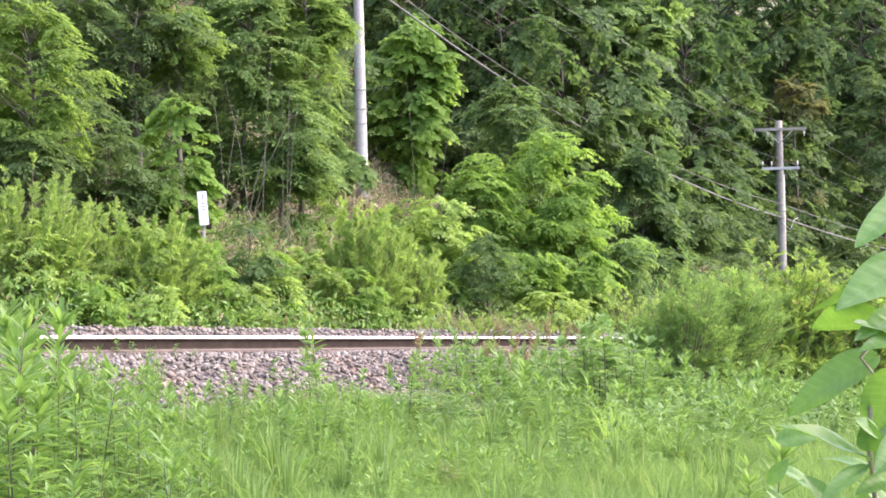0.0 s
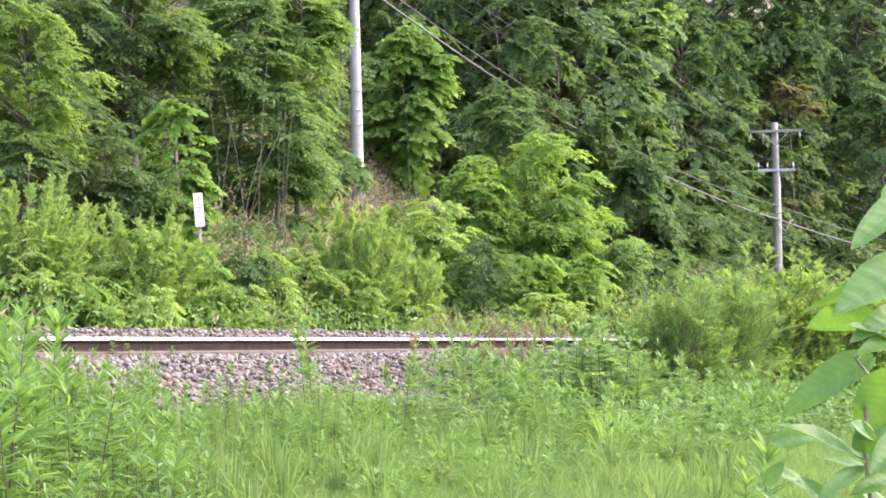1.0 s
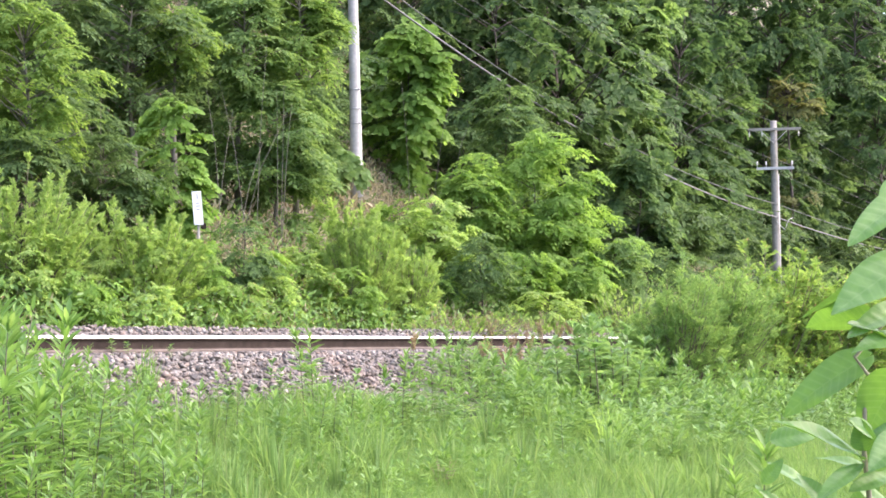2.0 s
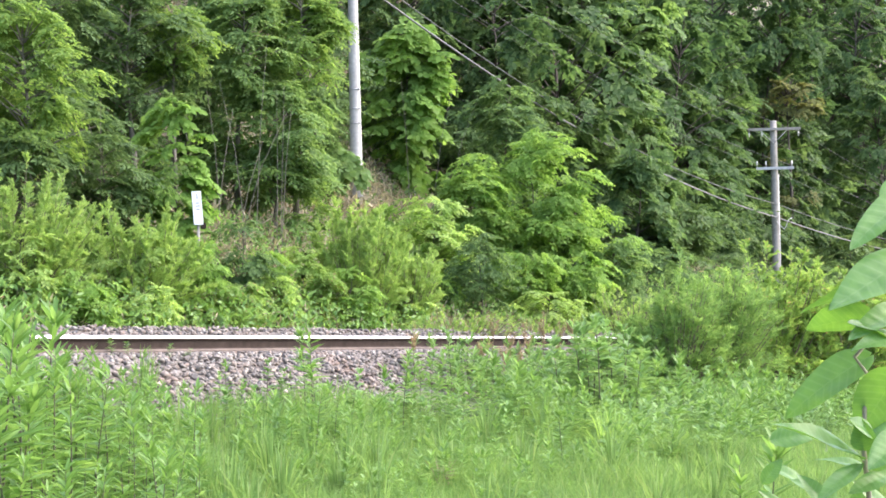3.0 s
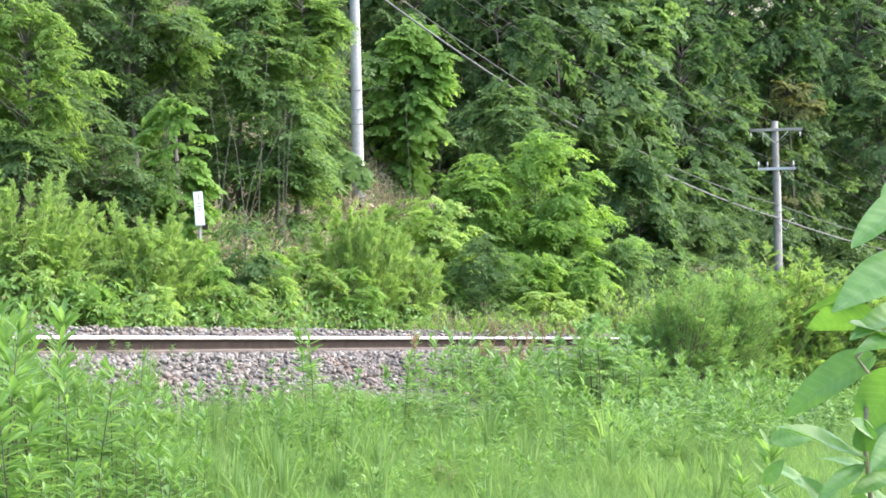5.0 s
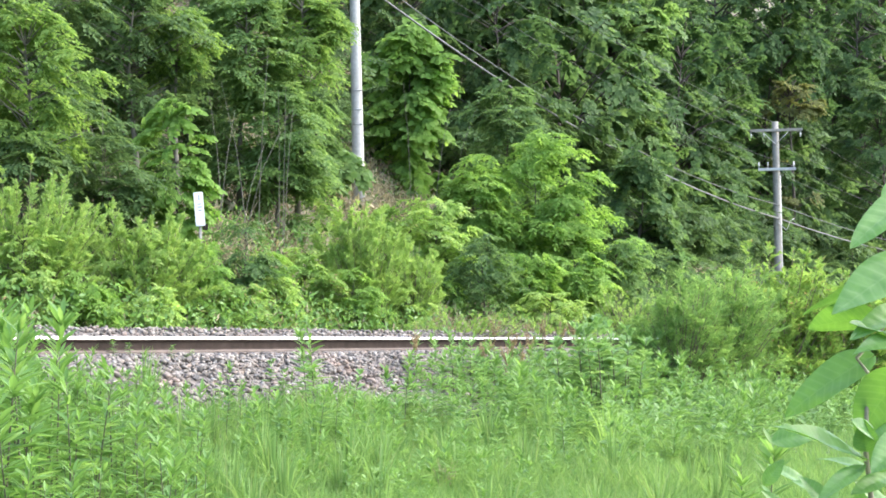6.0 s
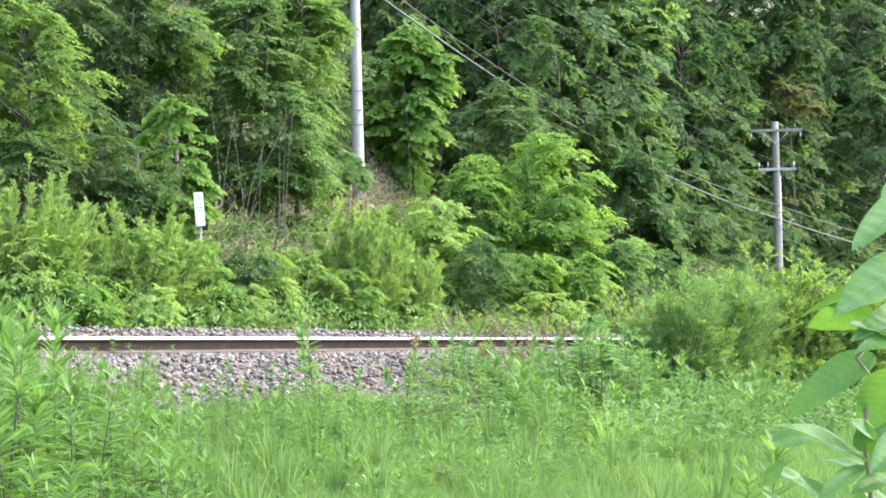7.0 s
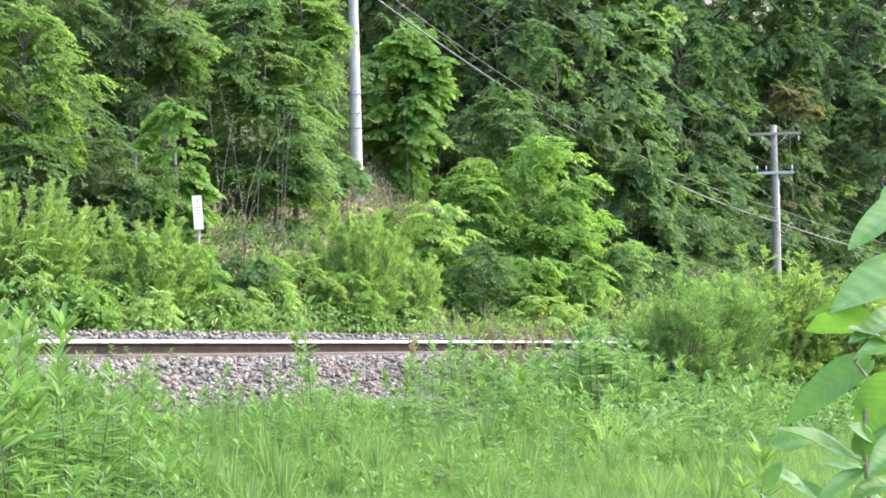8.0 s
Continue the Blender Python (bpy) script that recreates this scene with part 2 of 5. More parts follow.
def slope_at(n):
    """Height of the land by distance from the footpath across the railway."""
    return float(np.interp(n, [-300, -20, 0, 3, 6, 7.3, 8.0, 9.0, 12.6, 13.4, 15, 19.2, 25, 30, 40, 80, 250, 700],
                           [-2.0, -0.3, 0.0, 0.24, 0.45, 0.66, 0.90, 1.12, 1.16, 1.38, 2.0, 4.75, 9.2, 15, 29, 72, 150, 180]))


ALONG, ACROSS, GRADE = Vector((0.486, 0.874, 0)), Vector((-0.874, 0.486, 0)), -0.0065


def on_track(s, n, z):
    """A point s metres along the railway, n metres across from the eye's line."""
    p = ALONG * s + ACROSS * n
    return Vector((p.x, p.y, z + GRADE * (s - 10.2)))


def land(x, y):
    s, n = x * ALONG.x + y * ALONG.y, x * ACROSS.x + y * ACROSS.y
    z = slope_at(n) + (GRADE * (max(-60, min(60, s)) - 10.2) if n > 6 else 0)
    rough = 0.05 if n < 13 else min(0.6, 0.05 + (n - 13) * 0.05)
    return z + rough * (noise.noise((x * 0.35, y * 0.35, 0)) + 0.4 * noise.noise((x * 1.3, y * 1.3, 5)))


# ---- land ----
def make_ground():
    ss = sorted({*np.arange(-10, 60, 0.8).round(2), *np.arange(60, 200, 8).round(2), *np.arange(-200, -10, 8).round(2), -900, -500, 400, 900, 1800})
    ns = sorted({*np.arange(-4, 26, 0.5).round(2), *np.arange(26, 80, 3).round(2), 90, 110, 150, 250, 400, 700, *range(-60, -4, 6), -120, -300, -900})
    v = []
    for n in ns:
        for s in ss:
            p = ALONG * s + ACROSS * n
            v.append((p.x, p.y, land(p.x, p.y)))
    k = len(ss)
    f = [(i * k + j, i * k + j + 1, (i + 1) * k + j + 1, (i + 1) * k + j) for i in range(len(ns) - 1) for j in range(k - 1)]
    me = smooth(mesh_from("ground", v, f, EARTH))
    tagged(new("ground", me), "mossy earth bank rising to a wooded hillside", "ground", kind="structure")


make_ground()


# ---- railway ----
BALLAST = ([7.75, 8.1, 8.5, 8.9, 9.2, 9.6, 10.2, 10.6, 11.2, 11.7, 12.1, 12.5, 13.0, 13.4], [0.76, 0.93, 1.13, 1.30, 1.34, 1.33, 1.36, 1.37, 1.47, 1.57, 1.62, 1.61, 1.50, 1.28])


def ballast_z(s, n):
    return float(np.interp(n, *BALLAST)) + 0.035 * noise.noise((s * 0.9, n * 0.9, 2))


def stone_shape(rng):
    """A broken stone: the hull of a few scattered corners, flatter than wide."""
    bm = bmesh.new()
    for p in unit(rng.normal(0, 1, (12, 3))) * rng.uniform(0.75, 1.1, (12, 1)):
        bm.verts.new(p * (1.0, rng.uniform(0.65, 0.95), 0.55))
    made = bmesh.ops.convex_hull(bm, input=bm.verts)
    bmesh.ops.delete(bm, geom=[v for v in made["geom_interior"] if isinstance(v, bmesh.types.BMVert)], context="VERTS")
    bmesh.ops.triangulate(bm, faces=bm.faces)
    me = bpy.data.meshes.new("stone")
    bm.to_mesh(me)
    bm.free()
    return me


def make_ballast():
    rng = np.random.default_rng(3)
    ss, ns = np.arange(-20, 60, 0.4), np.arange(7.7, 13.5, 0.15)
    v = [tuple(on_track(s, n, ballast_z(s, n) - 0.03)) for n in ns for s in ss]
    k = len(ss)
    f = [(i * k + j, i * k + j + 1, (i + 1) * k + j + 1, (i + 1) * k + j) for i in range(len(ns) - 1) for j in range(k - 1)]
    bed = tagged(new("ballast_bed", smooth(mesh_from("ballast_bed", v, f, GRAVEL))), "grey-brown crushed stone ballast under the railway", "ballast", kind="structure")
    shapes = [stone_shape(rng) for _ in range(10)]
    co = [np.array([q.co[:] for q in m.vertices]) for m in shapes]
    fc = [np.array([p.vertices[:] for p in m.polygons]) for m in shapes]
    for m in shapes:
        m.materials.append(STONE_ONE)
    vs, fs, count, singles = [], [], 0, 0
    for k in range(21000):
        s = 7.5 + 22 * rng.random() ** 1.35
        n = rng.uniform(7.85, 9.25) if k % 5 < 3 else (rng.uniform(11.1, 12.9) if k % 5 == 3 else rng.uniform(9.5, 10.4))
        r = rng.uniform(0.018, 0.050) * (1 + 0.35 * (rng.random() < 0.1))
        q = Euler((rng.normal(0, 0.45), rng.normal(0, 0.45), rng.uniform(0, 6.28))).to_matrix()
        p = on_track(s, n, ballast_z(s, n) + rng.uniform(-0.018, 0.012))
        if 10.6 < s < 13.2 and 8.1 < n < 9.0 and singles < 300 and r > 0.022:
            ob = new("stone", shapes[k % 10])
            ob.parent, ob.matrix_basis = bed, Matrix.LocRotScale(p, q, (r, r, r))
            singles += 1
            continue
        vs.append((co[k % 10] * r) @ np.array(q).T + np.array(p))
        fs.append(fc[k % 10] + count)
        count += len(vs[-1])
    rest = part("loose_stones", mesh_from("loose_stones", np.concatenate(vs), np.concatenate(fs), STONE_MANY), None, bed)
    tagged(rest, kind="stuff")


make_ballast()

FOOT = [(-0.0635, 0), (-0.0635, 0.012), (-0.018, 0.0268)]
RAIL = [(-0.018, 0.027), (-0.0085, 0.042), (-0.0085, 0.096), (-0.014, 0.107), (-0.0325, 0.114), (-0.0325, 0.126)]
HEAD = [(-0.0325, 0.1262), (-0.0325, 0.142), (-0.029, 0.150), (-0.018, 0.153)]


def make_rail(n):
    def bar(profile):
        prof = profile + [(-x, z) for x, z in reversed(profile)]
        bm = bmesh.new()
        rings = [[bm.verts.new(on_track(s, n + x, 1.378 + z)) for x, z in prof] for s in (-60, -10, 5, 15, 25, 40, 120)]
        for a, b in zip(rings, rings[1:]):
            for k in range(len(prof)):
                bm.faces.new((a[k], a[(k + 1) % len(prof)], b[(k + 1) % len(prof)], b[k]))
        bm.faces.new(rings[0][::-1])
        bm.faces.new(rings[-1])
        return bm
    rail = tagged(new("rail"), "rusty steel rail with a bright worn head on ballast", "rail", "rails of the single track")
    part("rail_web", bar(RAIL), SHADED_RUST, rail, "rust-brown rail web darkened for the shade of the head")
    part("rail_foot", bar(FOOT), FOOT_RUST, rail, "paler brown rail foot")
    part("rail_head", bar(HEAD), STEEL, rail, "polished bright steel running head")


make_rail(9.38)
make_rail(10.512)


# ---- poles and wires ----
def make_concrete_pole():
    x, y, zt = -1.99, 36.00, 12.5
    z0 = land(x, y) - 0.3
    thing = tagged(new("utility_pole"), "tall pale grey concrete utility pole on the wooded bank", "utility pole")
    thing.matrix_basis = pose(x, y, z0, 0, -1.4, 0)
    h = zt - z0
    bm = bmesh.new()
    tube(bm, [(0, 0, h * i / 6) for i in range(7)], [0.150 - 0.0065 * h * i / 6 for i in range(7)], 20)
    part("shaft", bm, CONCRETE, thing)
    for z in (3.0, 2.55, 2.2):
        bm = bmesh.new()
        r = 0.150 - 0.0065 * (z + 0.3) + 0.004
        tube(bm, [(0, 0, z), (0, 0, z + 0.035)], [r, r], 20)
        box(bm, (0.1, -r, z + 0.017), (0.05, 0.03, 0.03), None, 0.004)
        part("band", bm, GALVANISED, thing, "thin steel band")


def make_crossarm_pole():
    x, y = 12.34, 57.00
    z0, zt = land(x, y) - 0.3, 9.25
    thing = tagged(new("utility_pole"), "weathered grey pole with two crossarms and white insulators", "utility pole")
    thing.matrix_basis = pose(x, y, z0, 0, -0.7, -8)
    h = zt - z0
    bm = bmesh.new()
    tube(bm, [(0, 0, h * i / 5) for i in range(6)], [0.155 - 0.005 * h * i / 5 for i in range(6)], 16)
    part("shaft", bm, WOOD, thing)
    for z, half in ((h - 0.33, 0.96), (h - 1.78, 0.68)):
        bm = bmesh.new()
        box(bm, (0.02, -0.16, z), (2 * half, 0.09, 0.10), None, 0.01)
        arm = part("crossarm", bm, WOOD if half > 0.9 else GALVANISED, thing)
        for xx in (-half * 0.93, -half * 0.45, half * 0.93):
            bm = bmesh.new()
            up = -1 if half > 0.9 else 1
            tube(bm, [(xx, -0.16, z + up * 0.05), (xx, -0.16, z + up * 0.12), (xx, -0.16, z + up * 0.13), (xx, -0.16, z + up * 0.19), (xx, -0.16, z + up * 0.20), (xx, -0.16, z + up * 0.27)],
                 [0.012, 0.012, 0.032, 0.036, 0.024, 0.027], 10)
            part("insulator", bm, PORCELAIN, arm, "white porcelain insulator")
    for s in (-1, 1):
        bm = bmesh.new()
        tube(bm, [(s * 0.5, -0.16, h - 0.36), (0, -0.15, h - 0.85)], [0.014, 0.014], 6)
        part("brace", bm, GALVANISED, thing)
    bm = bmesh.new()
    tube(bm, [(0.02, -0.15, h - 3.75), (0.3, -0.2, h - 4.05), (0.36, -0.2, h - 3.95), (0.45, -0.2, h - 3.7), (0.6, -0.2, h - 3.62)], [0.013] * 5, 6)
    part("cable_tail", bm, PORCELAIN, thing, "pale end of a clamped cable")
    # Pale strip added as the sunlit right edge of the shaft.
    bm = bmesh.new()
    tube(bm, [(0.15, -0.02, 0), (0.14, -0.02, h - 2)], [0.02, 0.02], 6)
    part("ground_conduit", bm, PORCELAIN, thing, "pale strip standing for the lit right edge of the pole")


def make_cable(points_, radius, name, label, material):
    """points_: (start, end, sag) spans."""
    bm = bmesh.new()
    for a, b, sag in points_:
        a, b = Vector(a), Vector(b)
        pts = [a.lerp(b, i / 24) - Vector((0, 0, sag * 4 * (i / 24) * (1 - i / 24))) for i in range(25)]
        tube(bm, pts, [radius] * 25, 6)
    ob = part(name, bm, material, None)
    tagged(ob, label, "cable", "overhead lines")


make_concrete_pole()
make_crossarm_pole()
make_cable([((-1.90, 36.00, 9.68), (12.30, 56.80, 5.65), 0.70), ((12.30, 56.80, 5.65), (27.39, 80.00, 5.02), 0.35)], 0.024, "telephone_cable", "thick grey telephone cable slung between the poles", CABLE)
make_cable([((-1.63, 36.00, 9.79), (12.30, 56.80, 6.15), 0.75), ((12.30, 56.80, 6.15), (27.39, 80.00, 5.46), 0.35)], 0.013, "telephone_cable", "dark thin telephone cable above the thick one", WIRE)
for run in (((-1.63, 36.00, 11.74), (11.51, 56.80, 8.83), (29.10, 85.00, 7.35)), ((-1.11, 36.00, 11.87), (13.17, 56.80, 8.83), (30.96, 85.00, 6.57)),
             ((-1.90, 36.00, 10.82), (11.76, 56.80, 7.58), (28.48, 85.00, 6.57)), ((-1.50, 36.00, 10.82), (12.88, 56.80, 7.58), (30.34, 85.00, 5.95))):
    make_cable([(run[0], run[1], 0.6), (run[1], run[2], 0.3)], 0.0045, "power_wire", "thin dark bare wire to the crossarm", WIRE)


def make_marker():
    x, y = -3.75, 23.60
    z0 = land(x, y) - 0.2
    thing = tagged(new("track_marker"), "leaning white trackside marker board with worn black marks", "sign")
    thing.matrix_basis = pose(x, y, z0, 0, 0, 8)
    top = 3.684 - z0
    bm = bmesh.new()
    box(bm, (0, 0, top - 0.26), (0.144, 0.035, 0.52), None, 0.006)
    plate = part("board", bm, WHITE, thing, "white painted board")
    plate.matrix_basis = Matrix.Translation((0, 0, top - 0.35)) @ pose(0, 0, 0, 0, -5, 0) @ Matrix.Translation((0, 0, 0.35 - top))
    for dz, w, hh in [(-0.08, 0.014, 0.08), (-0.185, 0.058, 0.014), (-0.23, 0.063, 0.014), (-0.28, 0.052, 0.014)]:
        bm = bmesh.new()
        box(bm, (0.008, -0.0195, top + dz), (w, 0.003, hh))
        part("mark", bm, INK, plate, "faded black mark")
    bm = bmesh.new()
    tube(bm, [(0.01, 0.03, 0), (0.012, 0.03, top * 0.5), (0.01, 0.03, top - 0.35)], [0.024, 0.023, 0.022], 8)
    part("post", bm, WOOD, thing)
    bm = bmesh.new()
    box(bm, (0.085, 0.045, top - 0.53), (0.085, 0.06, 0.10), None, 0.012)
    part("bracket", bm, SHADED_RUST, thing)


make_marker()

SWAY, SWINGING = [], []


# ---- trees and shrubs ----
def limb_points(rng, c, r, boughs, skirt):
    """Tips of the boughs: an uneven crown, wider below than above, with low boughs under it."""
    lev = rng.uniform(-0.8, 1.0, boughs)
    az = np.arange(boughs) * 2.4 + rng.normal(0, 0.5, boughs)
    lobe = 1 + 0.16 * np.sin(2 * az + rng.uniform(0, 6.28)) + 0.12 * np.sin(3 * az + 4 * lev + rng.uniform(0, 6.28))
    reach = np.sqrt(1 - 0.9 * lev ** 2) * (1.05 - 0.25 * lev) * rng.uniform(0.55, 1.12, boughs) * lobe
    tips = [np.stack([np.cos(az) * reach * r[0], np.sin(az) * reach * r[1], lev * r[2]], 1) + c]
    low = int(boughs * skirt)
    a, q = rng.uniform(0, 6.28, low), rng.random(low) ** 0.5
    tips.append(np.stack([c[0] * 0.7 + np.cos(a) * q * r[0], c[1] * 0.7 + np.sin(a) * q * r[1], rng.uniform(0.12, 1.0, low) * c[2]], 1))
    return np.concatenate(tips)


def make_tree(name, label, base, centre, radii, leaves, size, material, seed, boughs=44, hang=0.12, wide=False, sway=0.0, tilt=0.35, category="tree", skirt=0.45, bark=None, pad=4.6, broad=False):
    """A tapered trunk, arching limbs, and on each limb flat sprays of leaves set along fanned twigs."""
    rng = np.random.default_rng(seed)
    x, y = base
    z0 = land(x, y) - 0.1
    thing = tagged(new(name), label, category)
    thing.matrix_basis = pose(x, y, z0)
    c = np.array(centre) - (x, y, z0)
    r = np.array(radii)
    tips = limb_points(rng, c, r, boughs, skirt)
    n = len(tips)
    thick = (0.03 + 0.0085 * max(1.0, c[2] + r[2])) * (1.0 if category == "tree" else 0.5)
    height = c[2] + r[2] * 0.7
    ts = np.linspace(0, 1, 6)
    axis = np.stack([c[0] * ts + 0.08 * r[0] * np.sin(5 * ts + seed), c[1] * ts, height * ts], 1)
    axis[0, 2] = -0.25
    bm = bmesh.new()
    tube(bm, axis, thick * (1.0 - 0.88 * ts), 8)
    flat_reach = np.linalg.norm(tips[:, :2] - c[:2] * 0.8, axis=1)
    zs = np.clip(tips[:, 2] - (0.25 + 0.5 * rng.random(n)) * flat_reach, 0.08 * height, 0.92 * height)
    start = np.stack([np.interp(zs, axis[:, 2], axis[:, k]) for k in range(3)], 1)
    bend = start * 0.45 + tips * 0.55 + np.array([0, 0, 0.10]) * flat_reach[:, None]
    for k in range(n):
        w = thick * (0.26 if k < boughs else 0.15)
        tube(bm, [start[k], start[k] * 0.3 + bend[k] * 0.7, bend[k] * 0.5 + tips[k] * 0.5, tips[k]], [w, w * 0.7, w * 0.4, w * 0.15], 4 if category == "tree" else 3)
    part("trunk", bm, bark or BARK, thing)
    twigs, along = 5, 12
    count = max(n, int(leaves * (1 + 0.5 * skirt)) // (twigs * along))
    pick = rng.integers(0, n, count)
    t = rng.uniform(0.30, 1.0, count)[:, None] ** 0.7
    at = (1 - t) ** 2 * start[pick] + 2 * t * (1 - t) * bend[pick] + t * t * tips[pick]
    at = at + rng.normal(0, 1, (count, 3)) * r * np.array([0.11, 0.11, 0.085])
    out = tips[pick] - start[pick] + rng.normal(0, 0.45, (count, 3)) * flat_reach[pick][:, None]
    out[:, 2] *= 0.25
    out = unit(out)
    normal = unit(np.array([0, 0, 1.0]) + out * (0.6 if broad else tilt) + rng.normal(0, 0.5 if broad else 0.34, (count, 3)))
    out = unit(out - normal * np.sum(out * normal, 1, keepdims=True))
    cross = np.cross(normal, out)
    fan = np.linspace(-1.25, 1.25, twigs)[None] + rng.normal(0, 0.22, (count, twigs))
    d = np.cos(fan)[..., None] * out[:, None] + np.sin(fan)[..., None] * cross[:, None]
    side = -np.sin(fan)[..., None] * out[:, None] + np.cos(fan)[..., None] * cross[:, None]
    reach = size * pad * (1 - 0.25 * np.abs(fan)) * rng.uniform(0.7, 1.2, (count, twigs))
    u = (np.arange(along) + 1.0) / along
    b = at[:, None, None] + d[:, :, None] * (reach[..., None] * u)[..., None]
    b = b - np.array([0, 0, 1.0]) * (reach[..., None] * (0.10 + hang) * u ** 2)[..., None]
    sign = np.where(np.arange(along) % 2, 1.0, -1.0)[None, None, :, None]
    m = count * twigs * along
    way = (d[:, :, None] * 0.7 + side[:, :, None] * sign * 0.8).reshape(m, 3) + rng.normal(0, 0.22, (m, 3))
    way = unit(way * np.array([1, 1, 0.8]) + np.array([0, 0, -hang]))
    face = unit(np.repeat(normal, twigs * along, 0) + rng.normal(0, 0.30, (m, 3)) + (np.array([0, -0.8, 0]) if wide else 0))
    ln = size * rng.uniform(0.6, 1.2, m)
    part("crown", leaves_mesh("crown", b.reshape(m, 3), way, face, ln, ln * (0.8 if wide else 0.84 if broad else 0.52), material, 0.2, wide), material, thing)
    if sway:
        SWAY.append((thing, sway, rng.uniform(0, 6.28), rng.uniform(0.35, 0.6)))
    return thing


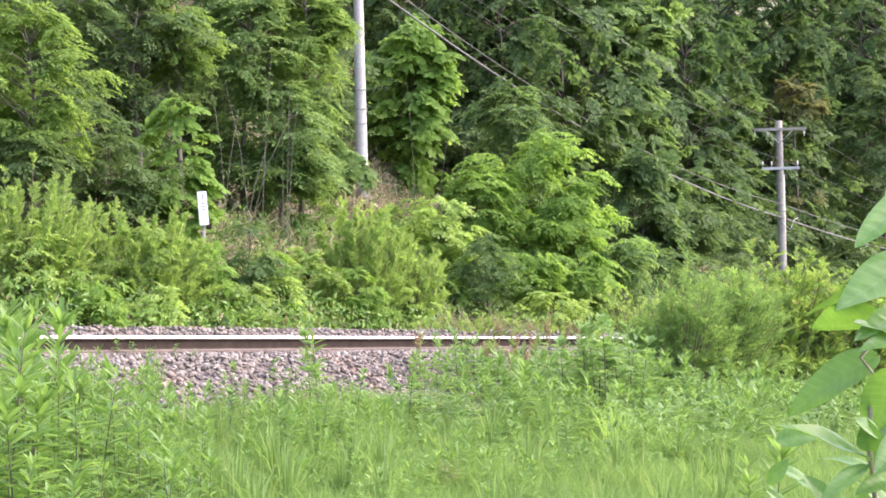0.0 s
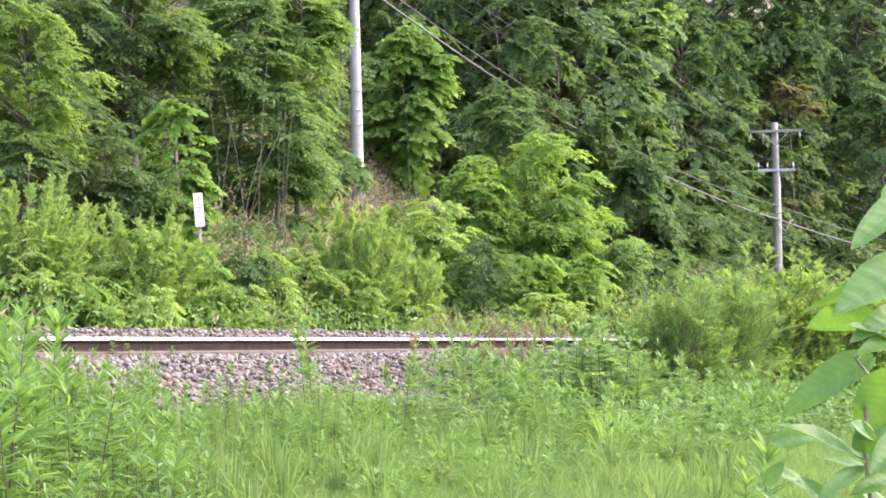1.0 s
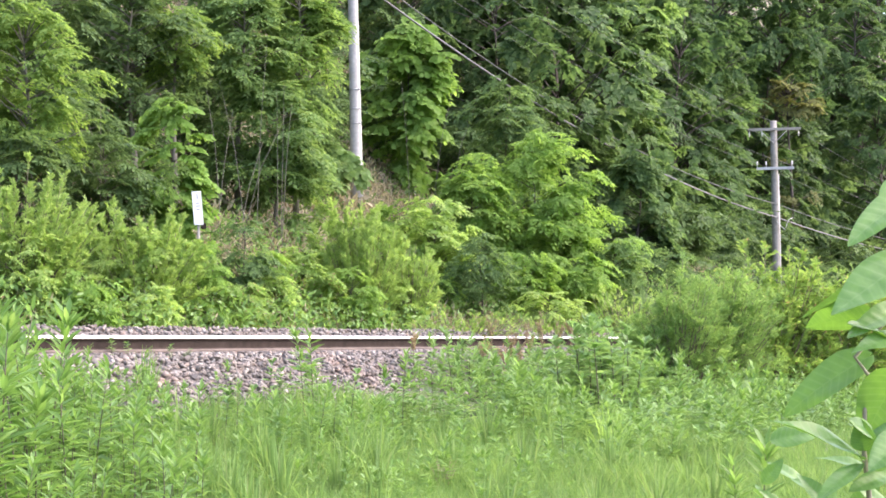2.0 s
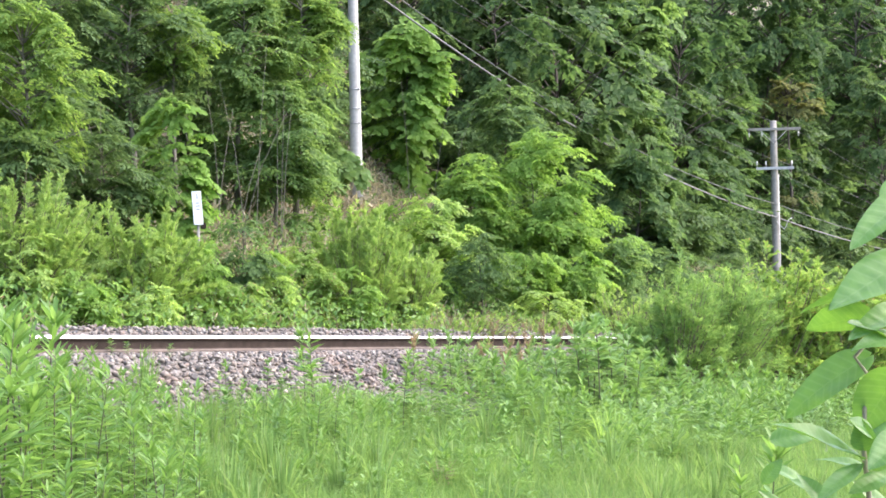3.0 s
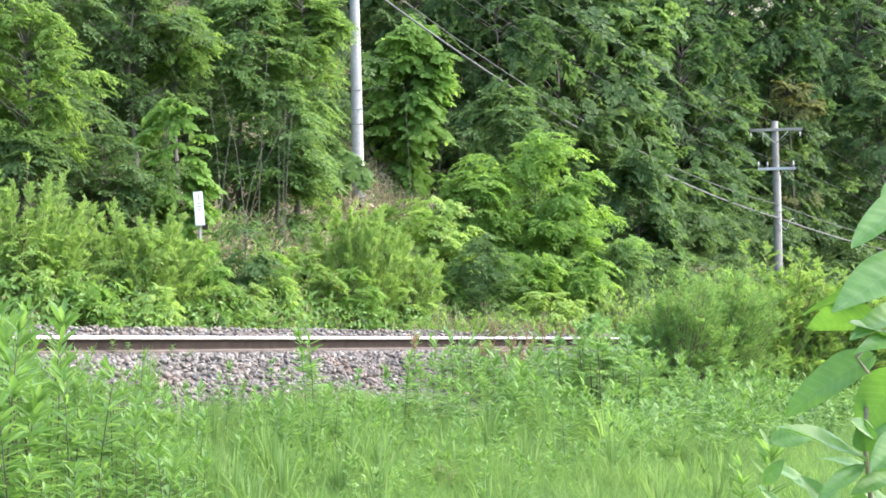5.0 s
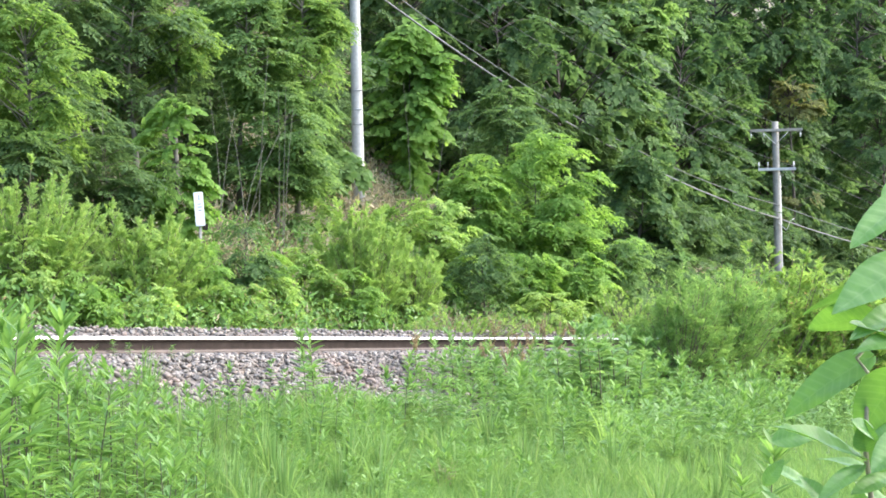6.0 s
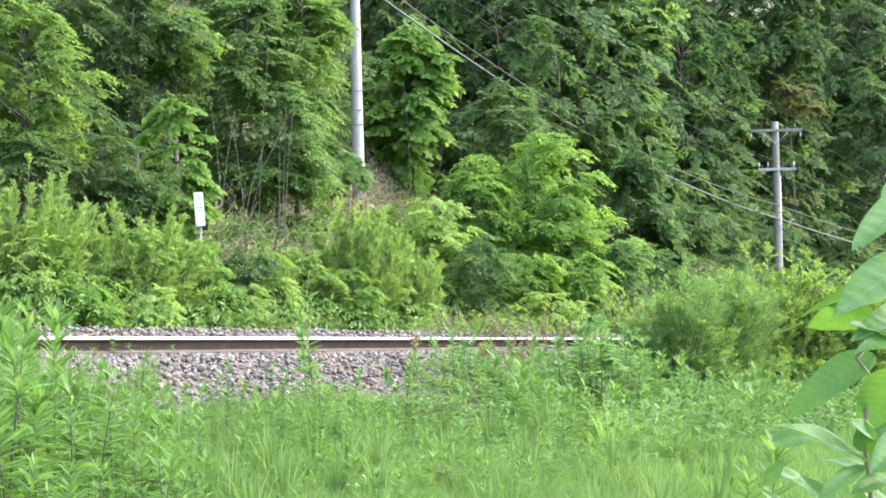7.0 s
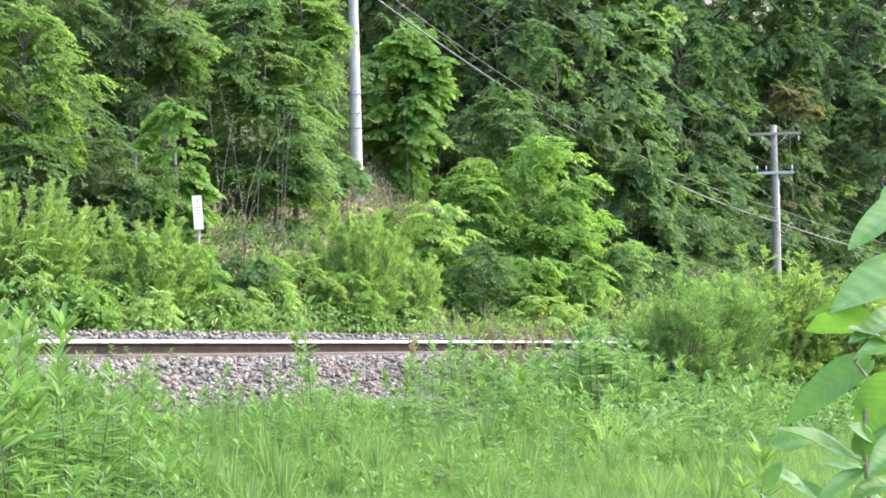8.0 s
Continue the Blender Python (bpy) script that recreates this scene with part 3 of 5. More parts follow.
TREES = [
    # base x y, crown centre and radii, leaves, size, leaf, label
    (-6.19, 22.82, (-6.19, 22.82, 5.25), (1.0, 0.88, 1.15), 14000, 0.085, LEAF_YELLOW, "young broadleaf tree with pale spring foliage in tiers"),
    (-7.43, 25.74, (-7.43, 25.74, 7.25), (1.46, 1.17, 1.32), 12000, 0.104, LEAF_DARK, "broadleaf tree of the hillside wood"),
    (-5.50, 27.15, (-5.50, 27.15, 6.66), (1.09, 0.87, 1.29), 12000, 0.104, LEAF_DARK, "broadleaf tree with shaded lower boughs"),
    (-6.25, 29.00, (-6.25, 29.00, 5.38), (1.01, 0.81, 1.01), 10000, 0.1, LEAF_DARK, "small-leaved tree in the shade of the wood"),
    (-3.89, 29.60, (-3.89, 29.60, 7.27), (0.81, 0.65, 1.19), 10000, 0.11, LEAF_MAPLE, "slender pale-stemmed tree with layered boughs"),
    (-2.86, 30.50, (-2.86, 30.50, 7.42), (0.74, 0.59, 1.39), 16000, 0.1, LEAF_YELLOW, "broadleaf tree with drooping light green sprays"),
    (-3.23, 29.57, (-3.23, 29.57, 5.22), (1.03, 0.82, 1.03), 13500, 0.112, LEAF_MAPLE, "broadleaf sapling leaning from the bank"),
    (-4.14, 37.83, (-4.14, 37.83, 8.10), (2.14, 1.72, 2.91), 13500, 0.128, LEAF_DARK, "dark broadleaf tree behind the bank"),
    (-1.32, 42.90, (-1.32, 42.90, 9.29), (1.57, 1.26, 2.67), 12000, 0.128, LEAF_DARK, "dark broadleaf tree behind the pole"),
    (1.62, 46.12, (1.62, 46.12, 11.22), (2.02, 1.62, 1.86), 13500, 0.136, LEAF_DEEP, "broadleaf tree with dense shaded crown"),
    (1.72, 44.24, (1.72, 44.24, 7.67), (2.10, 1.68, 1.86), 13500, 0.128, LEAF_DARK, "dark broadleaf tree in deep shade"),
    (5.42, 50.90, (5.42, 50.90, 12.11), (1.68, 1.34, 1.68), 11000, 0.19, LEAF_MAPLE, "large-leaved tree with sunlit top boughs"),
    (3.15, 49.00, (3.15, 49.00, 11.72), (1.34, 1.08, 1.25), 8000, 0.18, LEAF_TREE, "large-leaved tree at the top of the bank"),
    (14.42, 64.00, (14.42, 64.00, 11.25), (1.12, 0.90, 0.80), 2400, 0.14, LEAF_BRONZE, "thin yellowish tree with sparse brownish sprays"),
    (21.58, 86.00, (21.58, 86.00, 18.71), (2.67, 2.14, 2.99), 9000, 0.2, LEAF_DEEP, "dark broadleaf tree high on the hillside"),
    (-4.79, 27.50, (-4.79, 27.50, 6.85), (0.48, 0.39, 0.60), 6500, 0.09, LEAF_YELLOW, "young tree with pale yellow-green sprays"),
    (5.58, 49.50, (5.58, 49.50, 8.42), (1.67, 1.33, 1.81), 15000, 0.13, LEAF_MAPLE, "pointed broadleaf tree at the wood edge"),
    (5.63, 44.50, (5.63, 44.50, 5.10), (1.17, 0.94, 1.63), 14000, 0.13, LEAF_TREE, "spreading broadleaf tree low at the wood edge"),
    (8.12, 54.00, (8.12, 54.00, 5.79), (1.82, 1.45, 1.42), 14000, 0.16, LEAF_TREE, "low spreading broadleaf tree at the wood edge"),
    (16.12, 70.96, (16.12, 70.96, 13.54), (1.95, 1.56, 2.34), 9000, 0.17, LEAF_DEEP, "broadleaf tree of the hillside wood"),
    (20.67, 76.27, (20.67, 76.27, 15.27), (2.09, 1.67, 3.07), 9000, 0.17, LEAF_DEEP, "dark broadleaf tree of the hillside wood"),
    (10.10, 60.55, (10.10, 60.55, 11.01), (2.44, 1.95, 3.43), 15000, 0.144, LEAF_DEEP, "tall broadleaf tree of the hillside wood"),
    (15.41, 70.10, (15.41, 70.10, 9.03), (2.69, 2.15, 4.61), 15000, 0.152, LEAF_DEEP, "broadleaf tree behind the crossarm pole"),
    (14.39, 65.99, (14.39, 65.99, 15.24), (1.93, 1.54, 3.26), 13500, 0.160, LEAF_DEEP, "tall broadleaf tree of the hillside wood"),
    (20.01, 70.97, (20.01, 70.97, 8.35), (3.24, 2.60, 4.15), 15000, 0.160, LEAF_DEEP, "broadleaf tree at the wood edge"),
    (22.96, 80.39, (22.96, 80.39, 17.18), (3.97, 3.18, 5.00), 13500, 0.176, LEAF_DEEP, "tall dark broadleaf tree of the hillside wood"),
    (12.01, 66.86, (12.01, 66.86, 16.27), (3.06, 2.45, 2.45), 12000, 0.160, LEAF_DEEP, "tall dark broadleaf tree of the hillside wood"),
    (4.40, 53.17, (4.40, 53.17, 10.25), (2.14, 1.71, 3.79), 13500, 0.152, LEAF_DEEP, "dark broadleaf tree in deep shade"),
    (25.46, 97.23, (25.46, 97.23, 20.98), (2.49, 1.99, 3.38), 10000, 0.2, LEAF_DEEP, "dark broadleaf tree high on the hillside"),
    (29.28, 110.27, (29.28, 110.27, 26.60), (5.24, 4.19, 6.45), 12000, 0.22, LEAF_DEEP, "dark broadleaf tree high on the hillside"),
    (27.08, 96.02, (27.08, 96.02, 24.60), (2.99, 2.39, 5.09), 9000, 0.2, LEAF_DEEP, "tall dark broadleaf tree of the hillside wood"),
    (19.71, 82.76, (19.71, 82.76, 19.31), (1.97, 1.57, 3.48), 9000, 0.2, LEAF_DEEP, "tall broadleaf tree of the hillside wood"),
    (-6.89, 25.67, (-6.89, 25.67, 4.79), (1.60, 1.28, 0.94), 12000, 0.112, LEAF_DARK, "dark broadleaf tree in deep shade"),
]
for i, (bx, by, c, r, count, size, mat, label) in enumerate(TREES):
    make_tree("tree", label, (bx, by), c, r, count, size, mat, 100 + i, sway=0.25, bark=BARK_PALE if by < 31 else BARK, broad=by > 40, skirt=0.15 if mat is LEAF_YELLOW else 0.45, pad=4.6 if by < 40 else 3.4)

SHRUBS = [
    (1.69, 31.60, (1.69, 31.60, 2.73), (0.60, 0.48, 0.49), 5000, 0.09, LEAF_LIME, False, "bright green low shrub on the bank"),
    (2.77, 32.40, (2.77, 32.40, 2.69), (0.65, 0.52, 0.50), 5000, 0.09, LEAF_LIME, False, "bright green low shrub on the bank"),
    (3.81, 34.00, (3.81, 34.00, 2.97), (0.72, 0.58, 0.52), 5000, 0.09, LEAF_MAPLE, False, "low green shrub at the wood edge"),
    (2.15, 30.80, (2.15, 30.80, 2.11), (0.62, 0.50, 0.23), 3000, 0.07, LEAF_WILLOW, False, "low pale green growth beside the far ballast"),
    (-2.37, 26.50, (-2.37, 26.50, 2.67), (0.41, 0.33, 0.39), 4000, 0.07, LEAF_WILLOW, False, "pale green low shrub on the bank"),
    (-2.93, 25.50, (-2.93, 25.50, 2.53), (0.42, 0.34, 0.35), 4000, 0.065, LEAF_LIME, False, "fresh green low shrub on the bank"),
    (-4.67, 31.00, (-4.67, 31.00, 5.87), (0.70, 0.56, 0.70), 6500, 0.085, LEAF_DARK, False, "small-leaved shrub in the shade of the wood"),
    (-5.22, 32.50, (-5.22, 32.50, 7.10), (0.71, 0.57, 0.59), 5000, 0.09, LEAF_DARK, False, "small-leaved shrub in the shade of the wood"),
    (-2.80, 33.00, (-2.80, 33.00, 6.15), (0.48, 0.39, 0.72), 4500, 0.09, LEAF_TREE, False, "leafy sapling beside the concrete pole"),
    (-5.41, 19.89, (-5.41, 19.89, 2.40), (0.51, 0.41, 0.55), 6000, 0.06, LEAF_WILLOW, False, "light green leafy scrub along the far ballast"),
    (-4.73, 20.09, (-4.73, 20.09, 2.00), (0.46, 0.36, 0.37), 6000, 0.06, LEAF_LIME, False, "fresh green leafy scrub along the far ballast"),
    (-4.43, 22.07, (-4.43, 22.07, 2.49), (0.69, 0.55, 0.61), 6000, 0.06, LEAF_WILLOW, False, "light green leafy scrub along the far ballast"),
    (-4.08, 21.07, (-4.08, 21.07, 1.91), (0.46, 0.37, 0.28), 6000, 0.055, LEAF_WILLOW, False, "light green leafy scrub along the far ballast"),
    (-3.69, 22.99, (-3.69, 22.99, 2.36), (0.59, 0.47, 0.52), 6000, 0.06, LEAF_LIME, False, "fresh green leafy scrub along the far ballast"),
    (-3.09, 23.24, (-3.09, 23.24, 1.98), (0.47, 0.37, 0.34), 6000, 0.055, LEAF_ROSE, False, "yellow-green scrub with reddish tips beside the track"),
    (-2.63, 24.48, (-2.63, 24.48, 2.00), (0.43, 0.34, 0.38), 6000, 0.055, LEAF_WILLOW, False, "light green leafy scrub along the far ballast"),
    (-2.00, 25.61, (-2.00, 25.61, 2.07), (0.39, 0.31, 0.42), 6000, 0.055, LEAF_ROSE, False, "yellow-green scrub with reddish tips beside the track"),
    (-1.56, 26.00, (-1.56, 26.00, 2.12), (0.57, 0.46, 0.52), 6000, 0.055, LEAF_LIME, False, "fresh green leafy scrub along the far ballast"),
    (-0.89, 27.21, (-0.89, 27.21, 2.05), (0.50, 0.40, 0.45), 6000, 0.055, LEAF_WILLOW, False, "light green leafy scrub along the far ballast"),
    (-0.54, 29.90, (-0.54, 29.90, 2.58), (0.52, 0.42, 0.46), 6000, 0.055, LEAF_WILLOW, False, "light green leafy scrub along the far ballast"),
    (0.01, 29.44, (0.01, 29.44, 2.14), (0.45, 0.36, 0.45), 6000, 0.055, LEAF_LIME, False, "fresh green leafy scrub along the far ballast"),
    (1.71, 34.35, (1.71, 34.35, 2.23), (0.69, 0.55, 0.38), 6000, 0.07, LEAF_TREE, False, "green leafy scrub along the far ballast"),
    (3.00, 36.25, (3.00, 36.25, 2.39), (0.80, 0.64, 0.50), 6000, 0.07, LEAF_LIME, False, "fresh green leafy scrub along the far ballast"),
    (4.50, 38.96, (4.50, 38.96, 2.74), (0.93, 0.74, 0.54), 6000, 0.075, LEAF_TREE, False, "green leafy scrub along the far ballast"),
    (-0.21, 30.80, (-0.21, 30.80, 3.46), (0.70, 0.56, 0.74), 6000, 0.09, LEAF_WILLOW, False, "light green shrub on the bank"),
    (-0.84, 32.00, (-0.84, 32.00, 3.88), (0.82, 0.66, 0.37), 5000, 0.08, LEAF_LIME, False, "low green shrub below the concrete pole"),
    (0.71, 29.50, (0.71, 29.50, 2.76), (0.65, 0.52, 0.59), 6000, 0.07, LEAF_TREE, False, "dense grey-green shrub on the bank"),
    (-4.26, 24.43, (-4.26, 24.43, 4.22), (0.49, 0.39, 1.06), 4200, 0.10, LEAF_LIME, True, "vine-hung sapling with bright lime leaves"),
    (-0.83, 39.45, (-0.83, 39.45, 7.82), (0.99, 0.79, 1.72), 8000, 0.165, LEAF_LIME, True, "bright large-leaved vine draped beside the pole"),
    (-1.38, 41.15, (-1.38, 41.15, 7.53), (0.79, 0.63, 1.14), 5000, 0.14, LEAF_TREE, False, "leafy sapling beside the concrete pole"),
    (-2.41, 33.60, (-2.41, 33.60, 5.27), (0.54, 0.43, 0.25), 1100, 0.16, LEAF_MAPLE, True, "large-leaved shrub in front of the pole"),
    (1.89, 34.27, (1.89, 34.27, 4.00), (1.88, 1.50, 1.90), 26000, 0.12, LEAF_LIME, False, "bright green rounded tree below the wood"),
    (2.71, 34.91, (2.71, 34.91, 3.32), (1.30, 0.98, 1.47), 15000, 0.11, LEAF_LIME, False, "bright green lower tree beside its taller neighbour"),
    (0.66, 33.50, (0.66, 33.50, 4.15), (0.81, 0.65, 0.98), 13000, 0.11, LEAF_LIME, False, "bright green sapling below the wood"),
    (20.10, 73.19, (20.10, 73.19, 12.04), (1.47, 1.18, 2.14), 5000, 0.16, LEAF_DARK, False, "dark leafy shrub of the hillside wood"),
    (1.61, 37.87, (1.61, 37.87, 6.79), (0.97, 0.78, 0.90), 5000, 0.13, LEAF_TREE, False, "green sapling behind the bright tree"),
    (3.19, 33.72, (3.19, 33.72, 2.28), (0.71, 0.57, 0.68), 3500, 0.09, LEAF_LIME, False, "small bright shrub on the bank"),
    (-3.17, 24.33, (-3.17, 24.33, 2.80), (0.47, 0.37, 0.58), 3000, 0.07, LEAF_TREE, False, "grey-green low shrub beside the marker"),
    (5.11, 39.23, (5.11, 39.23, 2.46), (1.58, 1.26, 1.15), 7000, 0.12, LEAF_TREE, False, "low shrub under the wood edge"),
    (-5.17, 23.62, (-5.17, 23.62, 3.93), (0.73, 0.59, 0.60), 4000, 0.10, LEAF_DARK, False, "dark leafy shrub on the shaded bank"),
    (-6.14, 22.28, (-6.14, 22.28, 4.00), (0.73, 0.59, 0.45), 4000, 0.10, LEAF_DARK, False, "dark leafy shrub on the shaded bank"),
]
for i, (bx, by, c, r, count, size, mat, wide, label) in enumerate(SHRUBS):
    make_tree("shrub", label, (bx, by), c, r, count, size, mat, 300 + i, 36, 0.28 if wide else 0.15, wide, 0.5, 0.5 if wide else 0.4, "shrub", (0.7 if r[2] > 0.5 else 0.0) if wide else 1.0, pad=3.2 if wide else 4.0)


def make_stem_clump(x, y, top, count, seed):
    """Bare thin saplings in the shade of the wood."""
    rng = np.random.default_rng(seed)
    for _ in range(count):
        px, py = x + rng.normal(0, 0.35), y + rng.normal(0, 0.25)
        z0 = land(px, py) - 0.1
        h = (top - z0) * rng.uniform(0.75, 1.1)
        a, b = rng.normal(0, 0.4, 2)
        bm = bmesh.new()
        tube(bm, [(0, 0, 0), (a * 0.2, b * 0.2, h * 0.3), (a * 0.6, b * 0.6, h * 0.65), (a * 1.3, b, h)], [0.009, 0.007, 0.005, 0.002], 6)
        ob = part("sapling", bm, BARK_PALE, None)
        ob.matrix_basis = pose(px, py, z0)
        tagged(ob, "thin bare grey sapling in the shaded wood edge", "sapling", "saplings in the wood edge")


make_stem_clump(-3.64, 26.99, 5.65, 6, 5)
make_stem_clump(-3.42, 28.00, 6.52, 4, 6)
make_stem_clump(-5.21, 24.38, 4.99, 6, 7)
make_stem_clump(-0.19, 37.72, 7.95, 3, 8)


def make_wood():
    """The rest of the wood, in rows up the hillside, from six grown shapes."""
    rng = np.random.default_rng(77)
    kinds = [(LEAF_DARK, 0.19), (LEAF_DEEP, 0.19), (LEAF_TREE, 0.2), (LEAF_DEEP, 0.18), (LEAF_DARK, 0.18), (LEAF_DEEP, 0.2)]
    grown = []
    row = 0
    for n0, s0, s1 in ((21, 18, 92), (23.2, 72, 112), (25.5, 20, 118), (28, 85, 135), (31, 22, 140)):
        s = s0
        while s < s1:
            p = ALONG * s + ACROSS * (n0 + rng.uniform(-1.2, 1.2))
            k = int(rng.integers(0, 6))
            if n0 < 22 and 27 < s < 38:
                s += 2
                continue
            m = pose(p.x, p.y, land(p.x, p.y) - 0.1, 0, 0, rng.uniform(0, 360))
            if len(grown) < 6:
                mat, size = kinds[len(grown)]
                z = land(p.x, p.y)
                t = make_tree("tree", "broadleaf tree of the dense hillside wood", (p.x, p.y), (p.x, p.y, z + 3.6), (2.4, 2.3, 3.5), 5200, size * 1.12, mat, 900 + len(grown), 46, broad=True, pad=3.4)
                grown.append(t)
            else:
                t = copy_thing(grown[k], m)
            q = rng.uniform(0.85, 1.25)
            t.scale = (q, q, q * rng.uniform(0.9, 1.15))
            tagged(t, group="hillside wood")
            s += rng.uniform(3.0, 4.2) * (1 + max(0, s - 60) * 0.01) * (1.0 if n0 < 24 else 1.35)


make_wood()


def make_understory():
    """Leafy shrubs that close the wood edge down to the ground."""
    rng = np.random.default_rng(88)
    grown = []
    for n0, s0, s1, step in ((19.2, 17, 90, 2.2), (16.4, 38, 92, 2.2), (15.2, 42, 90, 2.4), (20.4, 18, 90, 2.6)):
        s = s0
        while s < s1:
            n = n0 + rng.uniform(-0.7, 0.7)
            p = ALONG * s + ACROSS * n
            s += step * rng.uniform(0.7, 1.3)
            if 26 < s < 38.5 and n < 21.5:
                continue
            m = pose(p.x, p.y, land(p.x, p.y) - 0.1, 0, 0, rng.uniform(0, 360))
            k = int(rng.integers(0, 5))
            if len(grown) < 5:
                z = land(p.x, p.y)
                mat = (LEAF_DARK, LEAF_DEEP, LEAF_TREE, LEAF_DARK, LEAF_DEEP)[len(grown)]
                t = make_tree("shrub", "leafy shrub closing the wood edge", (p.x, p.y), (p.x, p.y, z + 1.0), (1.3, 1.2, 1.25), 2700, 0.165, mat, 950 + len(grown), 30, category="shrub")
                grown.append(t)
            else:
                t = copy_thing(grown[k], m)
            q = rng.uniform(0.8, 1.5) if n > 17.5 or s > 68 else rng.uniform(0.5, 0.8)
            t.scale = (q, q, q * rng.uniform(0.85, 1.2) * (0.8 if n < 17.5 else 1))
            tagged(t, group="wood edge shrubs")


make_understory()


def make_bush(name, label, x, y, half, depth, top, n_leaves, leaf, width, material, seed, sway, upright=0.5, shoots=110, fan=1.0):
    """Many shoots fanning from the ground, each a plume of side twigs clothed in narrow leaves."""
    rng = np.random.default_rng(seed)
    z0 = land(x, y) - 0.05
    h = top - z0
    thing = tagged(new(name), label, "shrub")
    thing.matrix_basis = pose(x, y, z0)
    bm = bmesh.new()
    base, way, face, ln = [], [], [], []
    per = 14
    twigs = max(4, n_leaves // (shoots * per))
    lean = rng.normal(0, 0.10)
    for k in range(shoots):
        a, q = rng.uniform(0, 6.28), rng.random() ** 0.5
        ex, ey = math.cos(a) * q * half, math.sin(a) * q * depth
        hh = h * (rng.uniform(0.7, 1.0) if k % 5 < 2 else rng.uniform(0.25, 0.85)) * (1 - 0.34 * q ** 3) * (1 + 0.26 * noise.noise((x + ex * 1.9, ey * 1.9, seed)))
        p0, p3 = np.array([ex * 0.55, ey * 0.55, 0]), np.array([ex * (0.9 + 0.25 * fan) + lean * hh, ey, hh])
        p1 = p0 * 0.65 + p3 * 0.35 + np.array([ex * -0.12, 0, 0.08 * h])
        p2 = p0 * 0.28 + p3 * 0.72 + np.array([ex * 0.02, 0, 0.08 * h])
        tube(bm, [Vector(p) for p in (p0, p1, p2, p3)], [0.010, 0.008, 0.005, 0.002], 4)
        t = (0.12 + 0.88 * rng.random(twigs) ** 0.75)[:, None]
        root = (1 - t) ** 3 * p0 + 3 * t * (1 - t) ** 2 * p1 + 3 * t * t * (1 - t) * p2 + t ** 3 * p3
        stem = unit((p3 - p0)[None] + 0 * root)
        go = unit(stem * 0.9 + unit(rng.normal(0, 1, (twigs, 3)) + np.array([ex, ey, 0]) * 0.6) * 0.75 + np.array([0, 0, upright * 0.3]))
        reach = fan * (0.07 + 0.15 * (1.15 - t) * h / 1.8) * rng.uniform(0.6, 1.3, (twigs, 1))
        u = ((np.arange(per) + 0.6) / per)[None, :, None]
        pts = root[:, None] + go[:, None] * reach[:, None] * u - np.array([0, 0, 0.25]) * reach[:, None] * u * u
        face_side = unit(np.cross(go, np.array([0, 0, 1.0]) + rng.normal(0, 0.3, (twigs, 3))))
        sign = np.where(np.arange(per) % 2, 1.0, -1.0)[None, :, None]
        m = twigs * per
        base.append(pts.reshape(m, 3))
        way.append(unit((go[:, None] * 0.9 + face_side[:, None] * sign * 0.6).reshape(m, 3) + rng.normal(0, 0.2, (m, 3))))
        face.append(unit(np.repeat(np.cross(face_side, go), per, 0) + rng.normal(0, 0.35, (m, 3))))
        ln.append(leaf * rng.uniform(0.65, 1.3, m))
    part("stem", bm, STEM_BROWN, thing)
    ln = np.concatenate(ln)
    part("foliage", leaves_mesh("foliage", np.concatenate(base), np.concatenate(way), np.concatenate(face), ln, ln * width, material, 0.1), material, thing)
    SWAY.append((thing, sway, rng.uniform(0, 6.28), rng.uniform(0.4, 0.7)))


BUSHES = [
    (-5.51, 20.40, 0.97, 0.8, 3.78, 44000, 0.058, 0.3, LEAF_WILLOW, 1.6, "light green willow scrub beyond the ballast"),
    (-4.38, 22.20, 1.06, 0.8, 3.47, 42000, 0.06, 0.3, LEAF_WILLOW, 1.6, "light green willow scrub beside the white marker"),
    (-1.42, 27.00, 0.81, 0.8, 3.99, 40000, 0.08, 0.22, LEAF_WILLOW, 1.6, "feathery light green willow bush beyond the track"),
    (-0.63, 27.60, 0.56, 0.5, 3.16, 18000, 0.08, 0.22, LEAF_WILLOW, 1.4, "small feathery willow bush beyond the track"),
    (3.23, 21.50, 0.59, 0.6, 2.32, 24000, 0.065, 0.25, LEAF_YEW, 0.8, "dark green feathery needle-leaved bush beside the rails"),
    (3.96, 22.30, 0.65, 0.6, 2.56, 26000, 0.065, 0.25, LEAF_YEW, 0.8, "green feathery needle-leaved bush beside the rails"),
    (5.06, 24.00, 0.92, 0.8, 2.83, 30000, 0.065, 0.5, LEAF_ROSE, 0.9, "yellow-green shrub with reddish young tips"),
    (6.42, 24.50, 0.99, 0.8, 2.76, 30000, 0.065, 0.5, LEAF_ROSE, 0.9, "yellow-green shrub with reddish young tips"),
    (0.24, 25.50, 0.84, 0.5, 1.98, 3600, 0.05, 0.4, LEAF_ROSE, 0.8, "low ragged brush beside the far ballast"),
    (1.80, 28.00, 1.13, 0.6, 2.00, 4600, 0.06, 0.4, LEAF_WILLOW, 0.8, "low green brush beside the far ballast"),
    (3.81, 31.00, 0.91, 0.6, 2.51, 4000, 0.06, 0.4, LEAF_WILLOW, 0.8, "low green brush beside the far ballast"),
]
